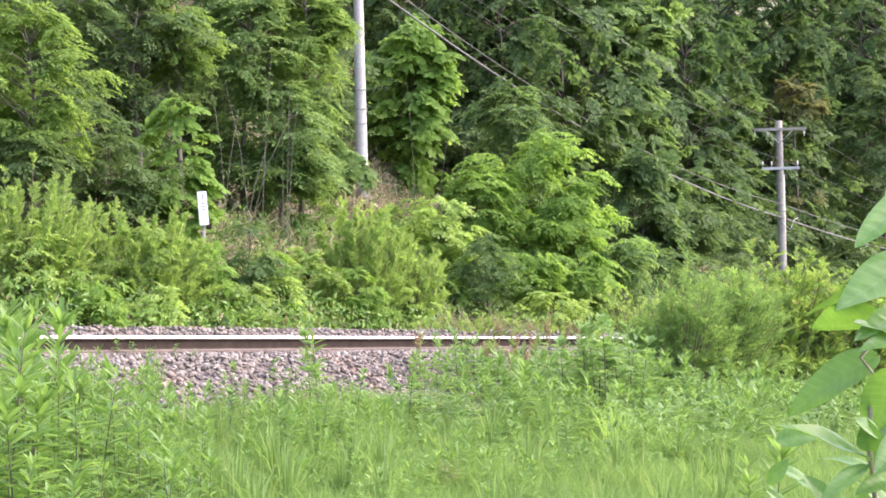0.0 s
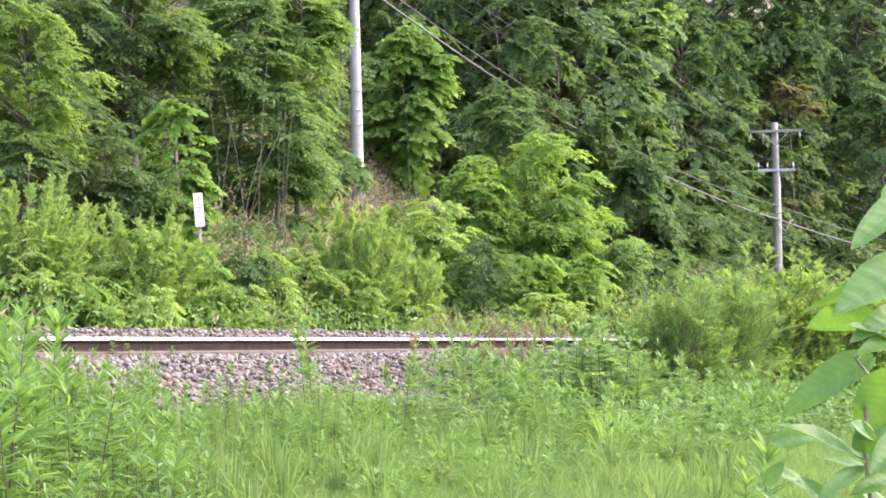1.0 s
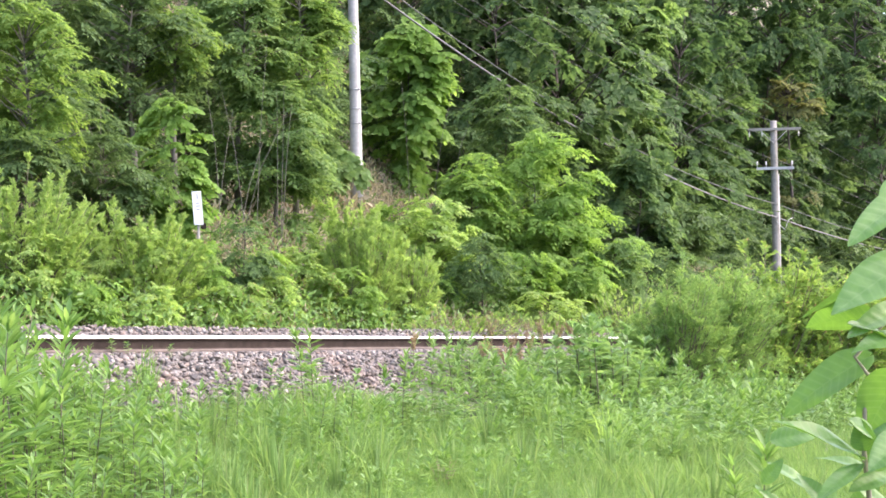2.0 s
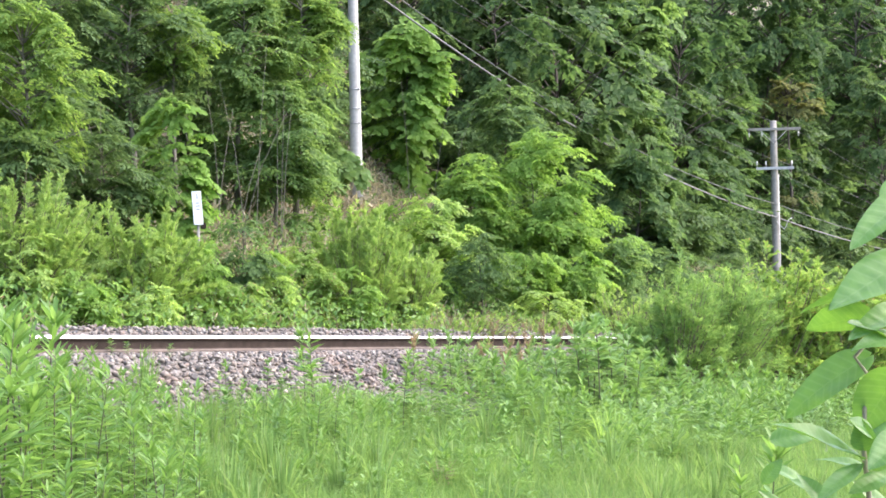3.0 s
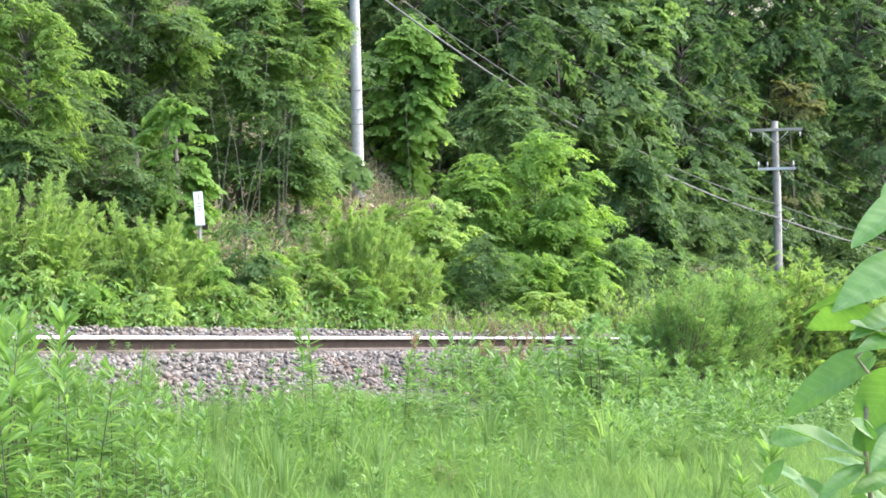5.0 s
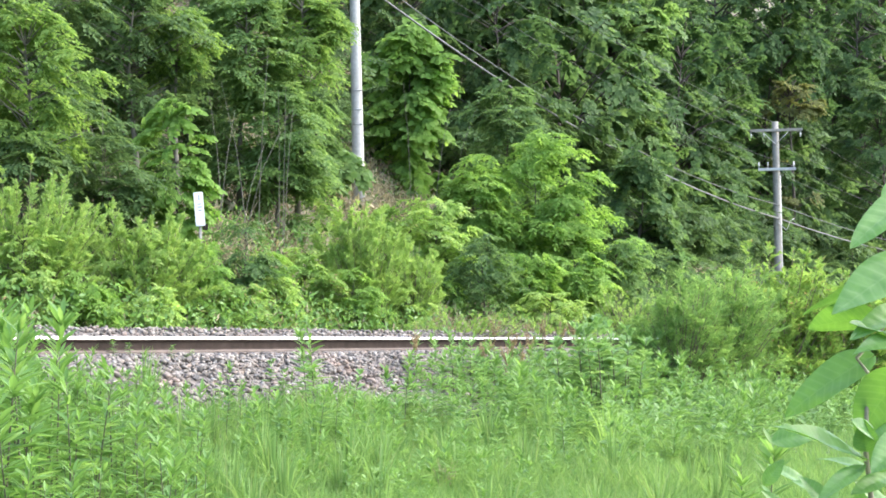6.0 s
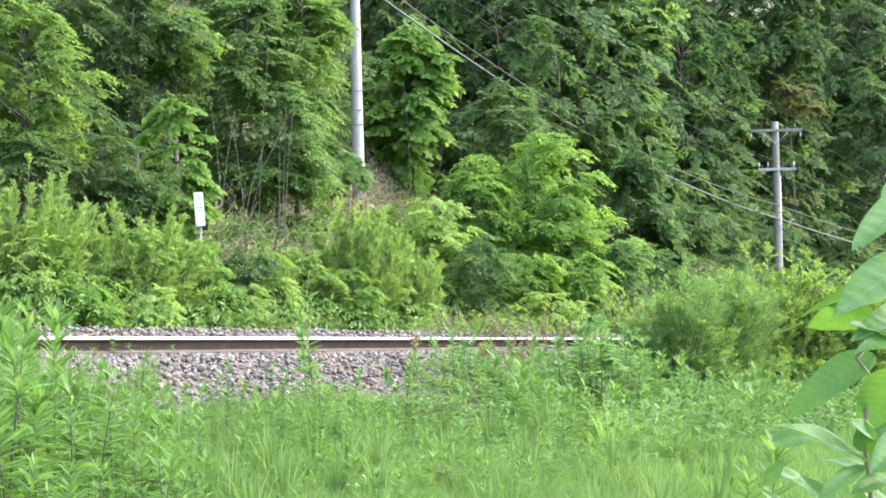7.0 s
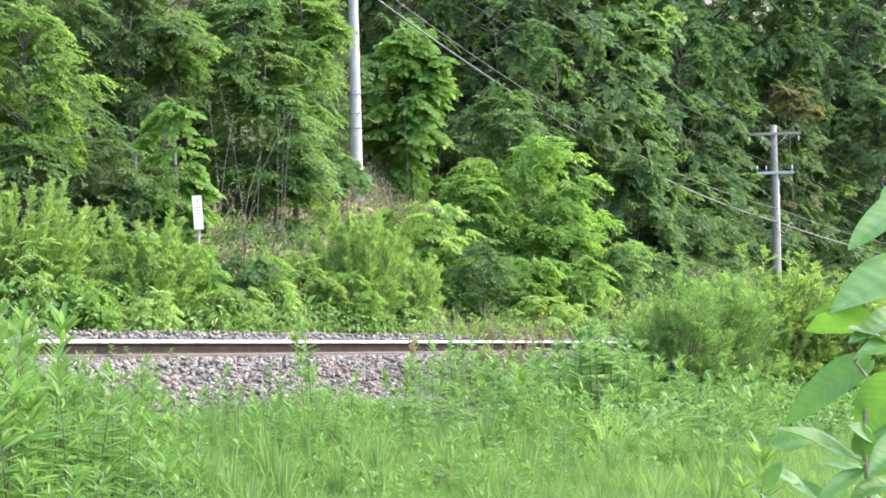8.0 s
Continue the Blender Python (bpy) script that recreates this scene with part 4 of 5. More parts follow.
for i, (x, y, half, depth, top, cnt, leaf, width, mat, sway, label) in enumerate(BUSHES):
    make_bush("bush", label, x, y, half, depth, top, cnt, leaf, width, mat, 500 + i, sway, upright=2.2 if mat is LEAF_WILLOW else 0.5, fan=1.7 if mat in (LEAF_YEW, LEAF_ROSE) else 0.85)


# ---- undergrowth on the hillside ----
def scatter(name, label, count, region, size, width, material, seed, upright, category, tall):
    """Stuff: loose small leaves over a stretch of land. region: s0, s1, n0, n1."""
    rng = np.random.default_rng(seed)
    s, n = rng.uniform(region[0], region[1], count), rng.uniform(region[2], region[3], count)
    x, y = s * ALONG.x + n * ACROSS.x, s * ALONG.y + n * ACROSS.y
    z = np.array([land(a, b) for a, b in zip(x, y)]) + tall * rng.random(count) ** 1.6
    base = np.stack([x, y, z], 1)
    way = unit(rng.normal(0, 0.7, (count, 3)) + np.array([0, 0, upright]))
    face = unit(rng.normal(0, 0.7, (count, 3)) + np.array([0, 0, 0.6]))
    ln = size * rng.uniform(0.6, 1.4, count)
    tagged(new(name, leaves_mesh(name, base, way, face, ln, ln * width, material, 0.1)), label, category, kind="stuff")


scatter("dry_grass", "dry brown bamboo grass on the hillside", 22000, (8, 45, 13.6, 26), 0.22, 0.14, LEAF_DRY, 11, 0.5, "dry grass", 0.35)
scatter("dead_stalks", "pale dead stalks beside the far ballast", 4200, (23.5, 30, 12.6, 14.2), 0.20, 0.08, LEAF_DRY, 14, 1.2, "dry grass", 0.45)
scatter("dry_bank_grass", "tan dead grass on the bank round the concrete pole", 9000, (27, 37, 15.8, 20.2), 0.22, 0.12, LEAF_DRY, 16, 1.0, "dry grass", 0.22)
scatter("dead_bamboo_leaves", "curled tan dead bamboo leaves on the shaded slope", 3200, (19.5, 25, 14.3, 17.2), 0.24, 0.13, LEAF_DRY, 17, 0.5, "dry grass", 0.55)
scatter("leaf_litter", "brown leaf litter and dead bamboo grass under the wood", 16000, (15, 50, 15, 30), 0.24, 0.3, LEAF_DRY, 15, 0.3, "leaf litter", 0.3)
scatter("hillside_undergrowth", "green undergrowth covering the wooded hillside", 60000, (8, 75, 13.4, 34), 0.14, 0.45, LEAF_DARK, 12, 0.5, "undergrowth", 0.55)
scatter("verge_plants", "low green plants at the foot of the hillside", 42000, (6, 45, 13.0, 17), 0.10, 0.4, LEAF_WEED, 13, 0.6, "undergrowth", 0.65)


# ---- meadow in front of the railway ----
def make_grass(x0, x1, y0, y1, count, height, seed, sway):
    rng = np.random.default_rng(seed)
    x, y = rng.uniform(x0, x1, count), rng.uniform(y0, y1, count)
    across = x * ACROSS.x + y * ACROSS.y
    keep = across < 8.0 + rng.normal(0, 0.15, count)
    x, y = x[keep], y[keep]
    n = len(x)
    z = np.array([land(a, b) for a, b in zip(x, y)])
    h = height * rng.uniform(0.5, 1.25, n) * np.array([0.75 + 0.5 * noise.noise((a * 1.2, b * 1.2, 9)) for a, b in zip(x, y)])
    lean = rng.normal(0, 0.28, (n, 2)) + np.array([-0.08, 0.0])
    w = rng.uniform(0.003, 0.0062, n)
    ang = rng.uniform(0, math.pi, n)
    side = np.stack([np.cos(ang), np.sin(ang) * 0.6, np.zeros(n)], 1) * w[:, None]
    b0 = np.stack([x, y, z - 0.02], 1)
    b1 = b0 + np.stack([lean[:, 0] * h * 0.3, lean[:, 1] * h * 0.3, h * 0.6], 1)
    b2 = b0 + np.stack([lean[:, 0] * h, lean[:, 1] * h, h * 0.97], 1)
    o = np.array([(x0 + x1) / 2, (y0 + y1) / 2, 0.3])
    v = np.stack([b0 - side, b0 + side, b1 + side * 0.8, b1 - side * 0.8, b2], 1).reshape(-1, 3) - o
    i = np.arange(n)[:, None] * 5
    f = np.concatenate([i + [0, 1, 2], i + [0, 2, 3], i + [3, 2, 4]])
    ob = new("grass", mesh_from("grass", v, f, LEAF_GRASS))
    ob.matrix_basis = pose(*o)
    tagged(ob, "fresh green uncut meadow grass", "grass", kind="stuff")
    SWAY.append((ob, sway, rng.uniform(0, 6.28), 0.6))


for k, (x0, x1, y0, y1, count) in enumerate([(-3.6, -1.6, 7, 12, 16000), (-1.6, 0.2, 7.5, 12.5, 17000), (0.2, 1.8, 7.5, 13, 22000), (1.8, 4.0, 7.5, 14, 22000),
                                             (-2, 0.6, 12, 15, 9000), (0.6, 3, 12.5, 18, 15000), (3, 6.5, 13, 24, 16000), (-1.5, 1.5, 4.5, 7.5, 7000), (-5, -1.5, 0, 7, 8000), (1.5, 5, 0, 7.5, 8000), (-1.5, 1.5, -1, 4.5, 5000), (-5, 5, -5, -1, 7000), (4, 9, 7, 14, 7000), (-9, -5, 0, 6, 4000)]):
    make_grass(x0, x1, y0, y1, count, 0.29, 700 + k, 0.35)


def weed_shape(seed, height, leaf, width, n_leaves, material, lobed):
    """One upright weed: a stem with leaves in a spiral, closer at the tip."""
    rng = np.random.default_rng(seed)
    thing = new("weed")
    bm = bmesh.new()
    lean = rng.normal(0, 0.07, 2)
    pts = [Vector((lean[0] * t * t * height, lean[1] * t * t * height, height * t)) for t in (0, 0.3, 0.6, 0.85, 1.0)]
    tube(bm, pts, [0.006, 0.0052, 0.004, 0.0025, 0.001], 5)
    part("stem", bm, WEED_STEM, thing, "dark reddish-green stem")
    t = 0.12 + 0.88 * rng.random(n_leaves) ** 0.55
    a = np.arange(n_leaves) * 2.4 + rng.normal(0, 0.3, n_leaves)
    base = np.stack([lean[0] * t * t * height, lean[1] * t * t * height, height * t], 1)
    rise = 0.3 + 1.0 * np.clip((t - 0.7) / 0.3, 0, 1)
    way = unit(np.stack([np.cos(a), np.sin(a), rise + rng.normal(0, 0.15, n_leaves)], 1))
    face = unit(np.stack([rng.normal(0, 0.2, n_leaves), rng.normal(0, 0.2, n_leaves), np.ones(n_leaves)], 1))
    ln = leaf * (0.55 + 0.6 * np.sin(np.pi * np.clip(t, 0.1, 0.85))) * rng.uniform(0.8, 1.2, n_leaves)
    if lobed:
        extra = [(unit(way + 0.9 * np.cross(way, face) * sg), base + way * ln[:, None] * 0.35) for sg in (-1, 1)]
        base = np.concatenate([base] + [e[1] for e in extra])
        way = np.concatenate([way] + [e[0] for e in extra])
        face = np.concatenate([face] * 3)
        ln = np.concatenate([ln, ln * 0.55, ln * 0.55])
    part("leaves", leaves_mesh("leaves", base, way, face, ln, ln * width, material, 0.12, True), material, thing)
    return thing


WEEDS = [weed_shape(40 + k, 0.95, 0.14, 0.19, 54, LEAF_WEED, False) for k in range(4)] + [weed_shape(60 + k, 0.7, 0.12, 0.34, 32, LEAF_MUG, True) for k in range(4)]


def plant_weeds():
    rng = np.random.default_rng(21)
    spots = []
    for _ in range(95):   # tall stand near the path
        y = rng.uniform(6.2, 10.5)
        b = rng.uniform(-0.31, -0.17 + 0.03 * rng.random())
        spots.append((b * y, y, rng.integers(0, 4), rng.uniform(0.75, 1.08) * (1.0 if b < -0.26 else 0.76)))
    for _ in range(70):    # at the foot of the ballast
        s, n = rng.uniform(6, 20), rng.uniform(6.2, 7.9)
        p = ALONG * s + ACROSS * n
        spots.append((p.x, p.y, rng.integers(0, 8), rng.uniform(0.4, 0.75)))
    for _ in range(60):    # at the foot of the ballast near the tall stand
        b, n = rng.uniform(-0.262, -0.178), rng.uniform(6.6, 7.9)
        y = n / (0.486 - 0.874 * b)
        spots.append((b * y, y, rng.integers(0, 8), rng.uniform(0.45, 0.68)))
    used = set()
    for x, y, k, size in spots:
        m = pose(x, y, land(x, y) - 0.02, 0, 0, rng.uniform(0, 360))
        ob = WEEDS[k]
        if k in used:
            ob = copy_thing(WEEDS[k], m)
        used.add(k)
        ob.matrix_basis = m
        ob.scale = (size, size, size)
        tagged(ob, "upright leafy weed with narrow fresh green leaves" if k < 4 else "mugwort weed with lobed grey-green leaves", "weed", "weeds of the meadow")
        SWAY.append((ob, 2.2, rng.uniform(0, 6.28), rng.uniform(0.5, 0.9)))


plant_weeds()



def joined_weeds(name, label, spots, protos, seed):
    """Stuff: many weeds joined, each turned and sized for itself."""
    rng = np.random.default_rng(seed)
    vs, fs, count = [], [], 0
    for x, y, k, size in spots:
        me = next(c for c in protos[k].children if c.name.startswith("leaves")).data
        mat = me.materials[0]
        co = np.empty(len(me.vertices) * 3, "f4")
        me.vertices.foreach_get("co", co)
        fc = np.empty(len(me.loops), "i4")
        me.loops.foreach_get("vertex_index", fc)
        a = rng.uniform(0, 6.28)
        rot = np.array([[math.cos(a), -math.sin(a), 0], [math.sin(a), math.cos(a), 0], [0, 0, 1]]) * size
        vs.append(co.reshape(-1, 3) @ rot.T + (x, y, land(x, y) - 0.30 * size))
        fs.append(fc.reshape(-1, 4) + count)
        count += len(vs[-1])
    ob = new(name, mesh_from(name, np.concatenate(vs), np.concatenate(fs), mat))
    tagged(ob, label, "weeds", kind="stuff")
    SWAY.append((ob, 0.02, rng.uniform(0, 6.28), 0.6))


def plant_cover():
    rng = np.random.default_rng(31)
    green, grey = [], []
    for _ in range(1500):
        s, n = rng.uniform(7, 27), rng.uniform(4.4, 8.05)
        p = ALONG * s + ACROSS * n
        if (p.y < 9.5 and p.x > -1.0) or (9.0 < s < 16 and n > 7.0 + 0.05 * (s - 9) ** 1.2 and rng.random() < 0.85):
            continue
        dense = noise.noise((p.x * 0.7, p.y * 0.7, 3))
        lim = -0.1 if s < 14 else 0.18
        (green if dense > lim else grey).append((p.x, p.y, int(rng.integers(0, 4)) + (0 if dense > lim else 4), rng.uniform(0.46, 0.92) * (0.75 + 0.35 * (s > 13) + 0.15 * (n > 6.5))))
    for _ in range(110):   # leafy stand towards the bushes
        s, n = rng.uniform(12, 26), rng.uniform(4.8, 8.7)
        p = ALONG * s + ACROSS * n
        kind = int(rng.integers(2, 8))
        (green if kind < 4 else grey).append((p.x, p.y, kind, rng.uniform(0.75, 1.15)))
    for _ in range(170):    # over the end of the bare ballast
        s, n = rng.uniform(14.6, 21), rng.uniform(7.6, 8.6)
        p = ALONG * s + ACROSS * n
        kind = int(rng.integers(2, 8))
        (green if kind < 4 else grey).append((p.x, p.y, kind, rng.uniform(0.6, 0.9)))
    joined_weeds("low_weeds", "dense low weeds with narrow fresh green leaves", green, WEEDS, 1)
    joined_weeds("mugwort_patch", "dense mugwort with lobed grey-green leaves", grey, WEEDS, 2)


plant_cover()


def make_dock(x, y, top, seed):
    """A dock plant gone to seed: a reddish branched spike over a few leaves."""
    rng = np.random.default_rng(seed)
    z0 = land(x, y) - 0.02
    h = top - z0
    thing = tagged(new("dock_plant"), "dock plant with rust-red seed spikes by the ballast", "weed", "dock plants by the track")
    thing.matrix_basis = pose(x, y, z0)
    bm = bmesh.new()
    lean = rng.normal(0, 0.06)
    tube(bm, [(lean * h * t, 0, h * t) for t in (0, 0.5, 1)], [0.005, 0.004, 0.002], 5)
    twigs = [(0.0, 0.0, 0.5, 1.0)]
    for _ in range(4):
        t, a = rng.uniform(0.5, 0.8), rng.uniform(0, 6.28)
        twigs.append((math.cos(a) * 0.07, math.sin(a) * 0.07, t, t + 0.2))
        tube(bm, [(lean * h * t, 0, h * t), (lean * h * t + twigs[-1][0], twigs[-1][1], h * (t + 0.2))], [0.003, 0.0015], 4)
    part("stem", bm, STEM_BROWN, thing)
    pts = []
    for ex, ey, t0, t1 in twigs:
        q = rng.random(90)
        pts.append(np.stack([lean * h * t0 + ex * q, ey * q, h * (t0 + (t1 - t0) * q)], 1) + rng.normal(0, 0.009, (90, 3)))
    pts = np.concatenate(pts)
    w = unit(rng.normal(0, 1, pts.shape))
    part("seed_spike", leaves_mesh("seed_spike", pts, w, unit(rng.normal(0, 1, pts.shape)), 0.016, 0.013, LEAF_DOCK, 0.2), None, thing, "rust-red seeds")["kind"] = "stuff"
    a = rng.uniform(0, 6.28, 12)
    t = rng.uniform(0.05, 0.55, 12)
    base = np.stack([lean * h * t, 0 * t, h * t], 1)
    w = unit(np.stack([np.cos(a), np.sin(a), 0.6 + 0 * a], 1))
    part("leaf_rosette", leaves_mesh("leaf_rosette", base, w, np.tile([0, 0, 1.0], (12, 1)), 0.16, 0.04, LEAF_MUG, 0.4, True), None, thing)["kind"] = "stuff"
    SWAY.append((thing, 1.5, rng.uniform(0, 6.28), 0.7))


for k, (x, y, top) in enumerate([(0.56, 18.20, 1.76), (0.82, 18.50, 1.63), (1.04, 18.80, 1.70), (1.26, 19.30, 1.80), (1.43, 19.50, 1.67),
                                 (0.90, 18.00, 1.47), (0.42, 17.60, 1.54), (1.65, 20.00, 1.71), (-0.30, 16.80, 1.66), (0.69, 17.80, 1.40)]):
    make_dock(x, y, top, 800 + k)

for k, (x, y, top, kind) in enumerate([(-1.11, 13.30, 1.66, 0), (-1.20, 13.50, 1.58, 1), (-0.36, 14.00, 1.37, 2), (0.97, 12.50, 0.94, 3), (-2.06, 8.00, 1.66, 1), (-2.29, 8.20, 1.70, 0),
                                       (-1.95, 7.20, 1.55, 2), (-1.87, 6.60, 1.61, 3), (-2.01, 7.60, 1.61, 0), (-1.95, 7.80, 1.47, 2), (-2.19, 8.00, 1.66, 1), (-1.77, 7.40, 1.36, 3), (-1.84, 8.20, 1.36, 0), (-1.92, 9.00, 1.37, 3), (-1.69, 12.00, 1.12, 6), (-0.81, 13.50, 1.20, 7), (1.72, 17.00, 1.65, 4), (1.53, 17.00, 1.60, 5), (1.65, 17.30, 1.63, 6), (1.93, 17.50, 1.61, 7), (1.52, 17.60, 1.57, 4), (2.06, 17.80, 1.53, 5), (1.84, 17.60, 1.66, 7), (1.74, 17.80, 1.63, 4), (1.65, 18.00, 1.61, 6), (1.94, 18.20, 1.60, 5), (1.45, 17.20, 1.52, 7), (1.28, 17.00, 1.48, 6), (2.19, 18.40, 1.57, 4), (2.24, 18.00, 1.49, 6),
                                       (1.33, 6.50, 1.11, 1), (1.31, 6.80, 1.00, 2), (-2.51, 14.20, 1.44, 4), (-2.95, 13.80, 1.50, 5), (-2.82, 13.90, 1.47, 6), (-2.37, 14.30, 1.40, 7), (0.10, 16.50, 1.54, 4), (0.28, 16.80, 1.48, 6)]):
    z0 = land(x, y) - 0.02
    s_, n_ = x * ALONG.x + y * ALONG.y, x * ACROSS.x + y * ACROSS.y
    if n_ > 7.8:
        z0 = on_track(s_, n_, ballast_z(s_, n_)).z - 0.02
    q = (top - z0) / (0.95 if kind < 4 else 0.7)
    ob = copy_thing(WEEDS[kind], pose(x, y, z0, 0, 0, 40 * k))
    ob.scale = (max(q, 0.4), max(q, 0.4), q)
    SWAY.append((ob, 2.2, k * 1.3, 0.7))


def make_reeds(x, y, top, count, spread, material, name, label, seed, width=0.006, sway=1.8):
    """A tuft of long arching blades."""
    rng = np.random.default_rng(seed)
    z0 = land(x, y) - 0.02
    thing = tagged(new(name), label, "grass", "grass tufts")
    h = (top - z0) * rng.uniform(0.6, 1.0, count)
    a = rng.uniform(0, 6.28, count)
    out = rng.random(count) * spread
    o = np.stack([np.cos(a), np.sin(a), 0 * a], 1)
    side = np.stack([-np.sin(a + 0.6), np.cos(a + 0.6), 0 * a], 1) * width
    rows = []
    for t, w in ((0, 0.8), (0.35, 1.0), (0.7, 0.8), (1.0, 0.1)):
        p = o * (0.03 + out * t ** 2.2)[:, None] + np.stack([0 * h, 0 * h, h * (t - 0.22 * out / spread * t ** 3)], 1)
        rows += [p - side * w, p + side * w]
    v = np.stack(rows, 1).reshape(-1, 3)
    i = np.arange(count)[:, None] * 8
    f = np.concatenate([i + [0, 1, 3, 2], i + [2, 3, 5, 4], i + [4, 5, 7, 6]])
    part("tuft", mesh_from("tuft", v, f, material), None, thing)
    thing.matrix_basis = pose(x, y, z0)
    SWAY.append((thing, sway, rng.uniform(0, 6.28), 0.7))


for k, (x, y, top, count, spread) in enumerate([(-2.44, 12.60, 1.54, 26, 0.10), (-2.42, 12.80, 1.46, 18, 0.12), (-1.54, 9.30, 1.07, 60, 0.28), (-1.52, 9.60, 1.02, 50, 0.3), (-1.02, 9.80, 0.81, 45, 0.3),
                                                (-0.69, 10.20, 0.87, 45, 0.16), (1.30, 12.00, 0.92, 45, 0.3), (-1.25, 9.40, 0.88, 50, 0.3), (0.38, 13.50, 1.06, 40, 0.3), (0.89, 13.80, 1.15, 40, 0.28)]):
    make_reeds(x, y, top, count, spread, LEAF_GRASS, "grass_tuft", "tuft of long arching grass blades", 1200 + k)


def scatter_tufts():
    """Longer tufts standing out of the meadow."""
    rng = np.random.default_rng(1250)
    for k in range(64):
        y = rng.uniform(8.2, 13.5)
        x = y * rng.uniform(-0.20, 0.20)
        if x * ACROSS.x + y * ACROSS.y > 7.6:
            continue
        tall = rng.uniform(0.38, 0.62) * (1.1 if x < 0 else 0.85)
        make_reeds(x, y, land(x, y) + tall, int(rng.integers(24, 44)), rng.uniform(0.15, 0.32), LEAF_GRASS, "grass_tuft", "tuft of long arching grass blades", 1260 + k, 0.0055)


scatter_tufts()
for k, (x, y, tall, many, mat) in enumerate([(1.40, 13.3, 0.62, 34, LEAF_SEDGE), (1.52, 13.6, 0.58, 26, LEAF_SEDGE), (-1.35, 9.1, 0.60, 36, LEAF_GRASS), (-1.1, 8.8, 0.52, 36, LEAF_GRASS), (-0.75, 8.9, 0.45, 30, LEAF_GRASS)]):
    make_reeds(x, y, land(x, y) + tall, many, 0.36, mat, "grass_tuft", "clump of broad arching pale green blades", 1330 + k, 0.007)
make_reeds(0.00, 11.00, 0.74, 26, 0.12, LEAF_DRY, "dead_weed", "withered brown weed clump in the grass", 1300, 0.005, 0.5)


# ---- broad-leaved plant close to the path ----
def big_leaf(width, seed):
    """A pointed oval leaf of unit length along x, folded at the midrib, with a wavy edge."""
    rng = np.random.default_rng(seed)
    ts = np.linspace(0, 1, 33)
    us = np.linspace(-1, 1, 11)
    ph = rng.uniform(0, 6.28)
    curl, fold = rng.uniform(0.10, 0.24), rng.uniform(0.22, 0.42)
    v = []
    for t in ts:
        half = width * 0.5 * (math.sin(math.pi * t ** 0.72) ** 0.8 if 0 < t < 1 else 0.0) + 0.002
        for u in us:
            edge = abs(u)
            x = t - 0.05 * edge * (1 - t)
            z = fold * half * edge ** 1.3 - 0.10 * half * edge ** 4 + curl * (t - t * t) + 0.018 * math.sin(8 * t + ph + 2 * u) * edge
            z += 0.0035 * math.sin(44 * (t - 0.5 * half * edge)) * (1 - edge ** 3)
            v.append((x, half * u, z))
    k = len(us)
    f = [(i * k + j, i * k + j + 1, (i + 1) * k + j + 1, (i + 1) * k + j) for i in range(len(ts) - 1) for j in range(k - 1)]
    return smooth(mesh_from("leaf", v, f, LEAF_BIG))


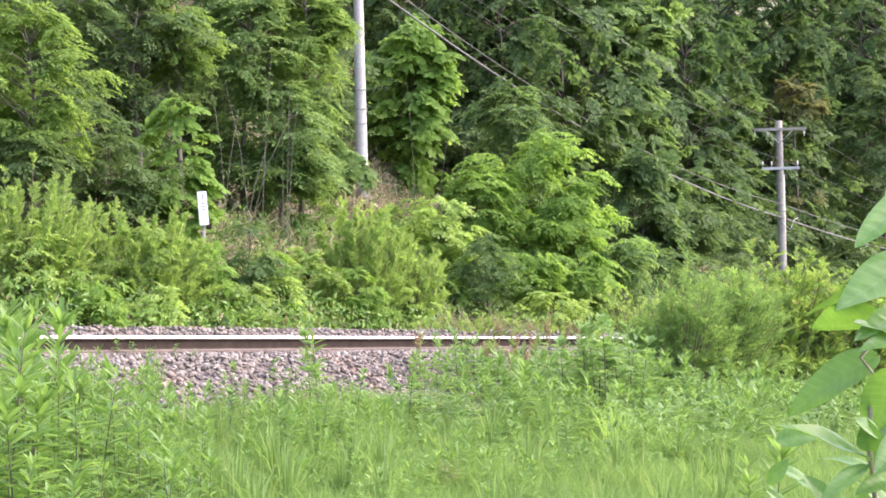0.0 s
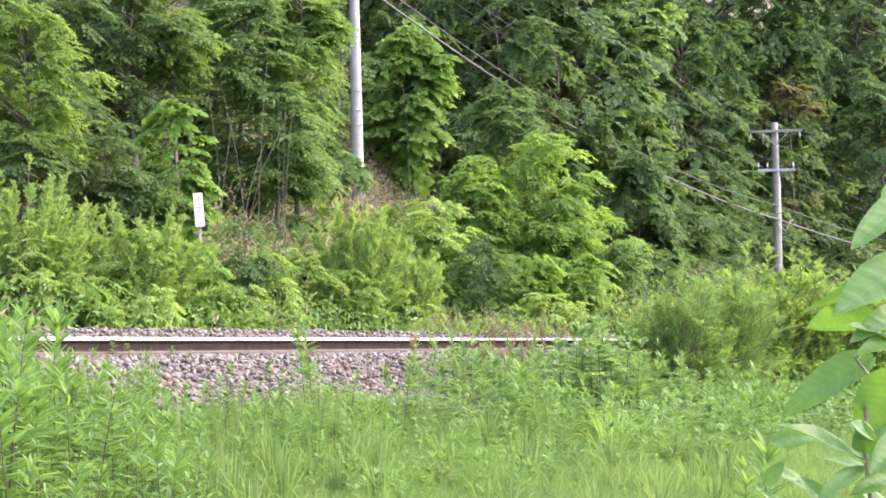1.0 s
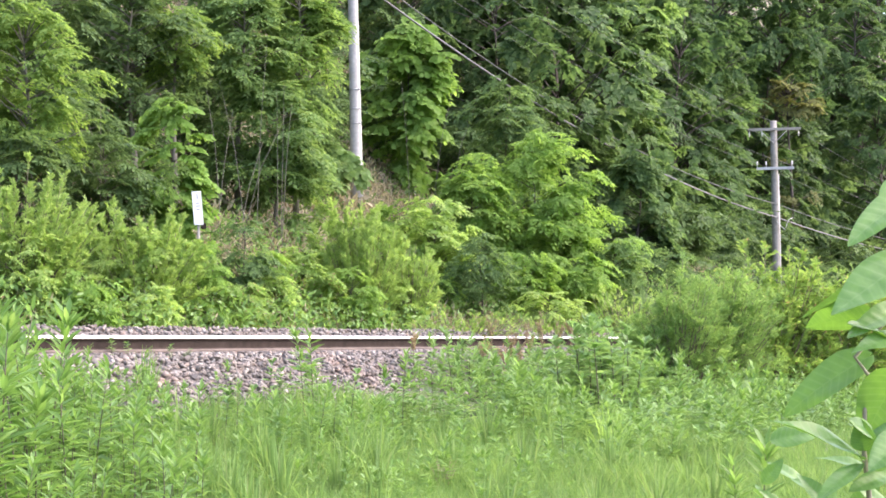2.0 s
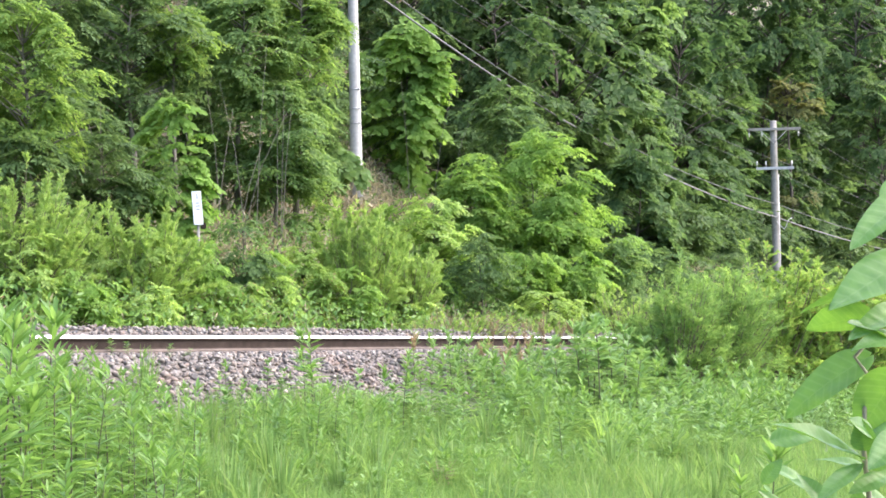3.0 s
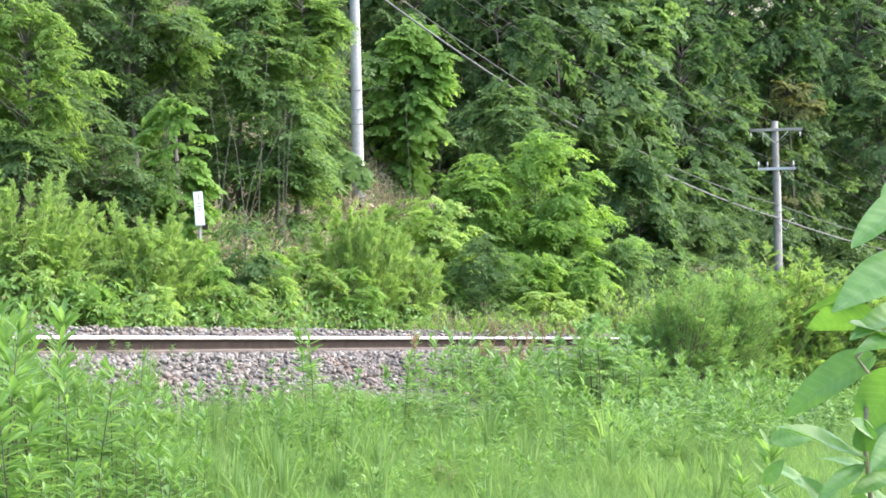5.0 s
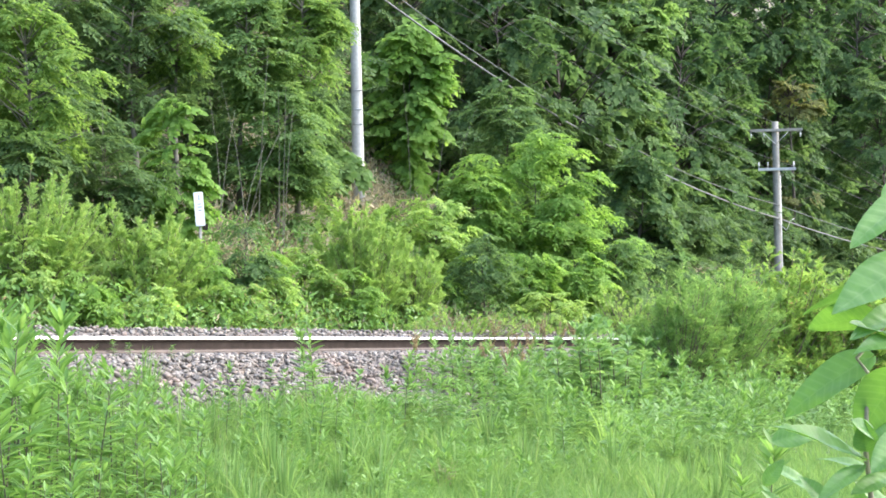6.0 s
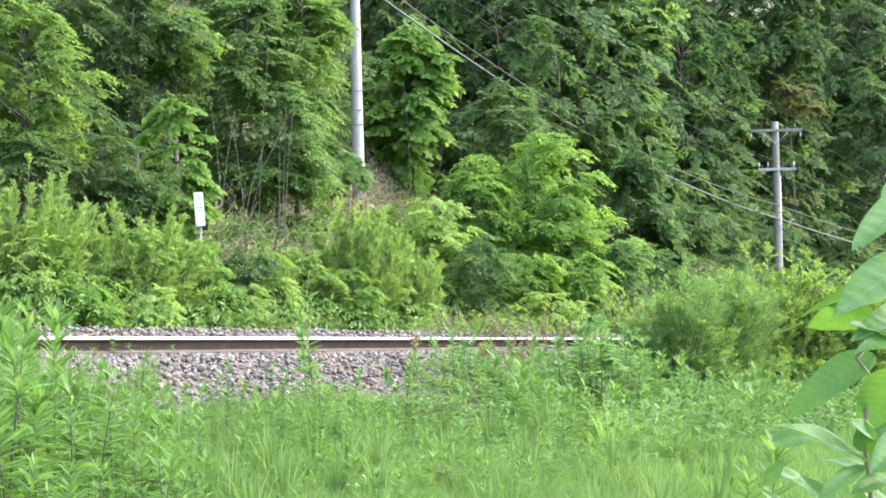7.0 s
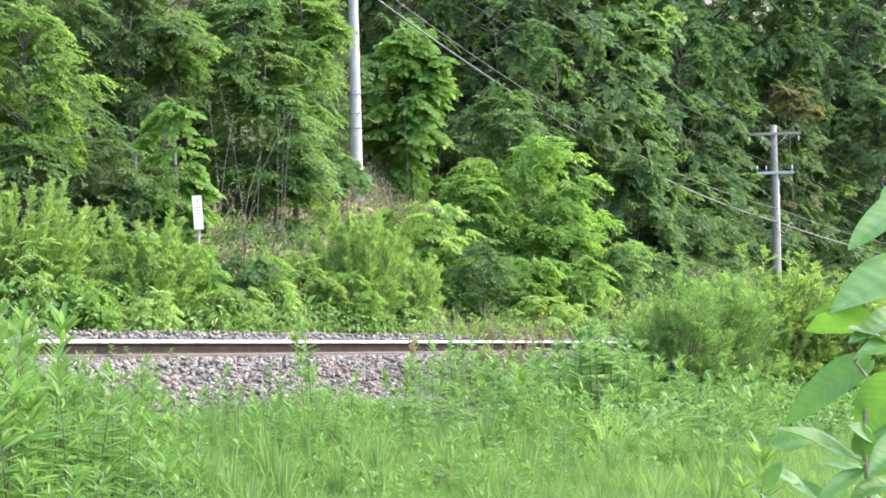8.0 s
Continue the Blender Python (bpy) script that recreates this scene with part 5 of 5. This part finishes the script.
def make_broadleaf_plant():
    x, y = 0.85, 3.10
    z0 = land(x, y) - 0.05
    thing = tagged(new("knotweed"), "tall broad-leaved knotweed with large fresh green leaves beside the path", "plant")
    thing.matrix_basis = pose(x, y, z0)
    o = Vector((x, y, z0))
    stalks = [[(0.84, 3.10, 0.56), (0.85, 3.10, 1.26), (0.84, 3.10, 1.36), (0.85, 3.12, 1.46), (0.86, 3.12, 1.50), (0.83, 3.12, 1.54), (0.90, 3.12, 1.62), (0.95, 3.15, 1.78), (0.96, 3.15, 1.92)],
              [(0.93, 3.20, 0.52), (0.93, 3.20, 1.34), (0.96, 3.20, 1.58), (0.97, 3.20, 1.87)]]
    for pts in stalks:
        bm = bmesh.new()
        tube(bm, [Vector(p) - o for p in pts], [0.0058 - 0.0035 * i / len(pts) for i in range(len(pts))], 8)
        part("stalk", bm, STALK, thing)
    rows = [
        # base, tip, upward side, width to length
        ((0.95, 3.10, 1.87), (0.80, 3.02, 1.76), (-0.3, -0.75, 0.6), 0.36),
        ((0.93, 3.12, 1.89), (0.88, 3.10, 1.86), (-0.3, -0.75, 0.6), 0.7),
        ((0.95, 3.05, 1.75), (0.75, 2.97, 1.63), (-0.35, -0.75, 0.55), 0.40),
        ((0.94, 3.15, 1.71), (0.75, 3.20, 1.63), (0.1, 0.5, 0.85), 0.30),
        ((0.88, 3.16, 1.62), (0.77, 3.26, 1.60), (0.1, 0.75, 0.65), 0.60),
        ((0.92, 3.08, 1.64), (0.79, 3.00, 1.58), (-0.3, -0.8, 0.5), 0.32),
        ((0.92, 3.06, 1.58), (0.79, 2.98, 1.55), (0.0, -0.65, 0.75), 0.30),
        ((0.90, 3.06, 1.51), (0.843, 3.13, 1.377), (0.3, 0.7, 0.65), 0.62),
        ((0.87, 3.16, 1.54), (0.71, 3.20, 1.42), (-0.35, -0.70, 0.6), 0.41),
        ((0.83, 3.08, 1.34), (0.635, 3.00, 1.41), (0.1, -0.42, 0.9), 0.30),
        ((0.70, 3.30, 1.36), (0.81, 3.30, 1.38), (0.1, -0.75, 0.65), 0.45),
        ((0.83, 3.06, 1.36), (0.82, 3.04, 1.42), (-0.2, -0.9, 0.3), 0.75),
        ((0.82, 3.05, 1.33), (0.71, 2.98, 1.26), (-0.4, -0.7, 0.5), 0.24),
        ((0.86, 3.10, 1.32), (0.92, 3.12, 1.42), (-0.2, -0.8, 0.5), 0.6),
        ((0.80, 3.20, 1.22), (0.74, 3.25, 1.29), (0.1, -0.7, 0.7), 0.4),
        ((0.84, 3.20, 1.21), (0.90, 3.20, 1.29), (0.1, -0.7, 0.7), 0.45),
        ((0.91, 3.15, 1.22), (0.83, 3.15, 1.29), (0.1, -0.6, 0.8), 0.4),
        ((0.78, 3.25, 1.20), (0.83, 3.30, 1.29), (0.3, -0.7, 0.6), 0.35),
        ((0.68, 3.30, 1.27), (0.72, 3.30, 1.32), (0.1, -0.8, 0.6), 0.5),
        ((0.75, 3.35, 1.19), (0.68, 3.35, 1.25), (0.1, -0.6, 0.8), 0.35),
        ((0.872, 3.05, 1.578), (0.788, 3.00, 1.609), (-0.2, -0.5, 0.8), 0.5),
        ((0.918, 3.06, 1.383), (0.825, 3.00, 1.325), (-0.2, -0.7, 0.6), 0.55),
        ((0.891, 3.10, 1.307), (0.799, 3.05, 1.274), (0.0, -0.6, 0.8), 0.4),
        ((0.873, 3.20, 1.309), (0.780, 3.25, 1.326), (0.1, -0.3, 0.9), 0.35),
        ((0.943, 3.20, 1.623), (0.887, 3.25, 1.624), (0.1, 0.6, 0.7), 0.6),
        ((0.843, 3.05, 1.389), (0.791, 3.02, 1.419), (-0.2, -0.7, 0.6), 0.6),
        ((0.791, 3.40, 1.254), (0.717, 3.45, 1.297), (0.1, -0.4, 0.9), 0.4),
        ((0.816, 3.30, 1.241), (0.749, 3.35, 1.272), (0.1, -0.4, 0.9), 0.45),
        ((0.93, 3.15, 2.03), (0.88, 3.10, 2.07), (-0.2, -0.6, 0.7), 0.5),
    ]
    for k, (b, t, up, wide) in enumerate(rows):
        b, t, up = Vector(b) - o, Vector(t) - o, Vector(up)
        d = t - b
        length = d.length * 1.04
        d.normalize()
        side = up.cross(d).normalized()
        up = d.cross(side)
        m = Matrix((d, side, up)).transposed().to_4x4()
        ob = part("leaf", big_leaf(wide, 70 + k), None, thing)
        ob.scale = (length, length, length)
        ob.matrix_basis = Matrix.Translation(b) @ m @ Matrix.Diagonal((length, length, length, 1))
        if k == 7:
            SWINGING.append(ob)
        else:
            SWAY.append((ob, 2.0, 1.1 * k, 0.55 + 0.03 * k))


make_broadleaf_plant()


# ---- plants swaying in the wind ----
def motions():
    for ob, amp, phase, rate in SWAY:
        loc, rot, size = ob.matrix_basis.decompose()
        home = Matrix.LocRotScale(loc, rot, None)
        rows = []
        for k in range(17):
            t = k * 0.5
            gust = 0.6 + 0.4 * math.sin(0.9 * t + loc.x * 0.2)
            a = amp * gust * math.sin(2 * math.pi * rate * t + phase)
            b = 0.4 * amp * math.sin(2 * math.pi * rate * 1.3 * t + phase * 1.7)
            rows.append((t, Matrix.Translation(loc) @ pose(0, 0, 0, b, a, 0) @ rot.to_matrix().to_4x4()))
        walk(ob, rows)
    swings = [(0, 0), (0.5, -3), (1, 3), (1.5, 0), (2.2, -3), (3, 2), (3.5, 12), (4, 5), (4.5, 0), (5.2, 3), (6, 4), (6.5, 6), (7, 0), (7.5, 4), (8, 1)]
    for ob in SWINGING:
        loc, rot, size = ob.matrix_basis.decompose()
        walk(ob, [(t, Matrix.Translation(loc) @ pose(0, 0, 0, a * 0.3, a, 0) @ rot.to_matrix().to_4x4()) for t, a in swings])


motions()
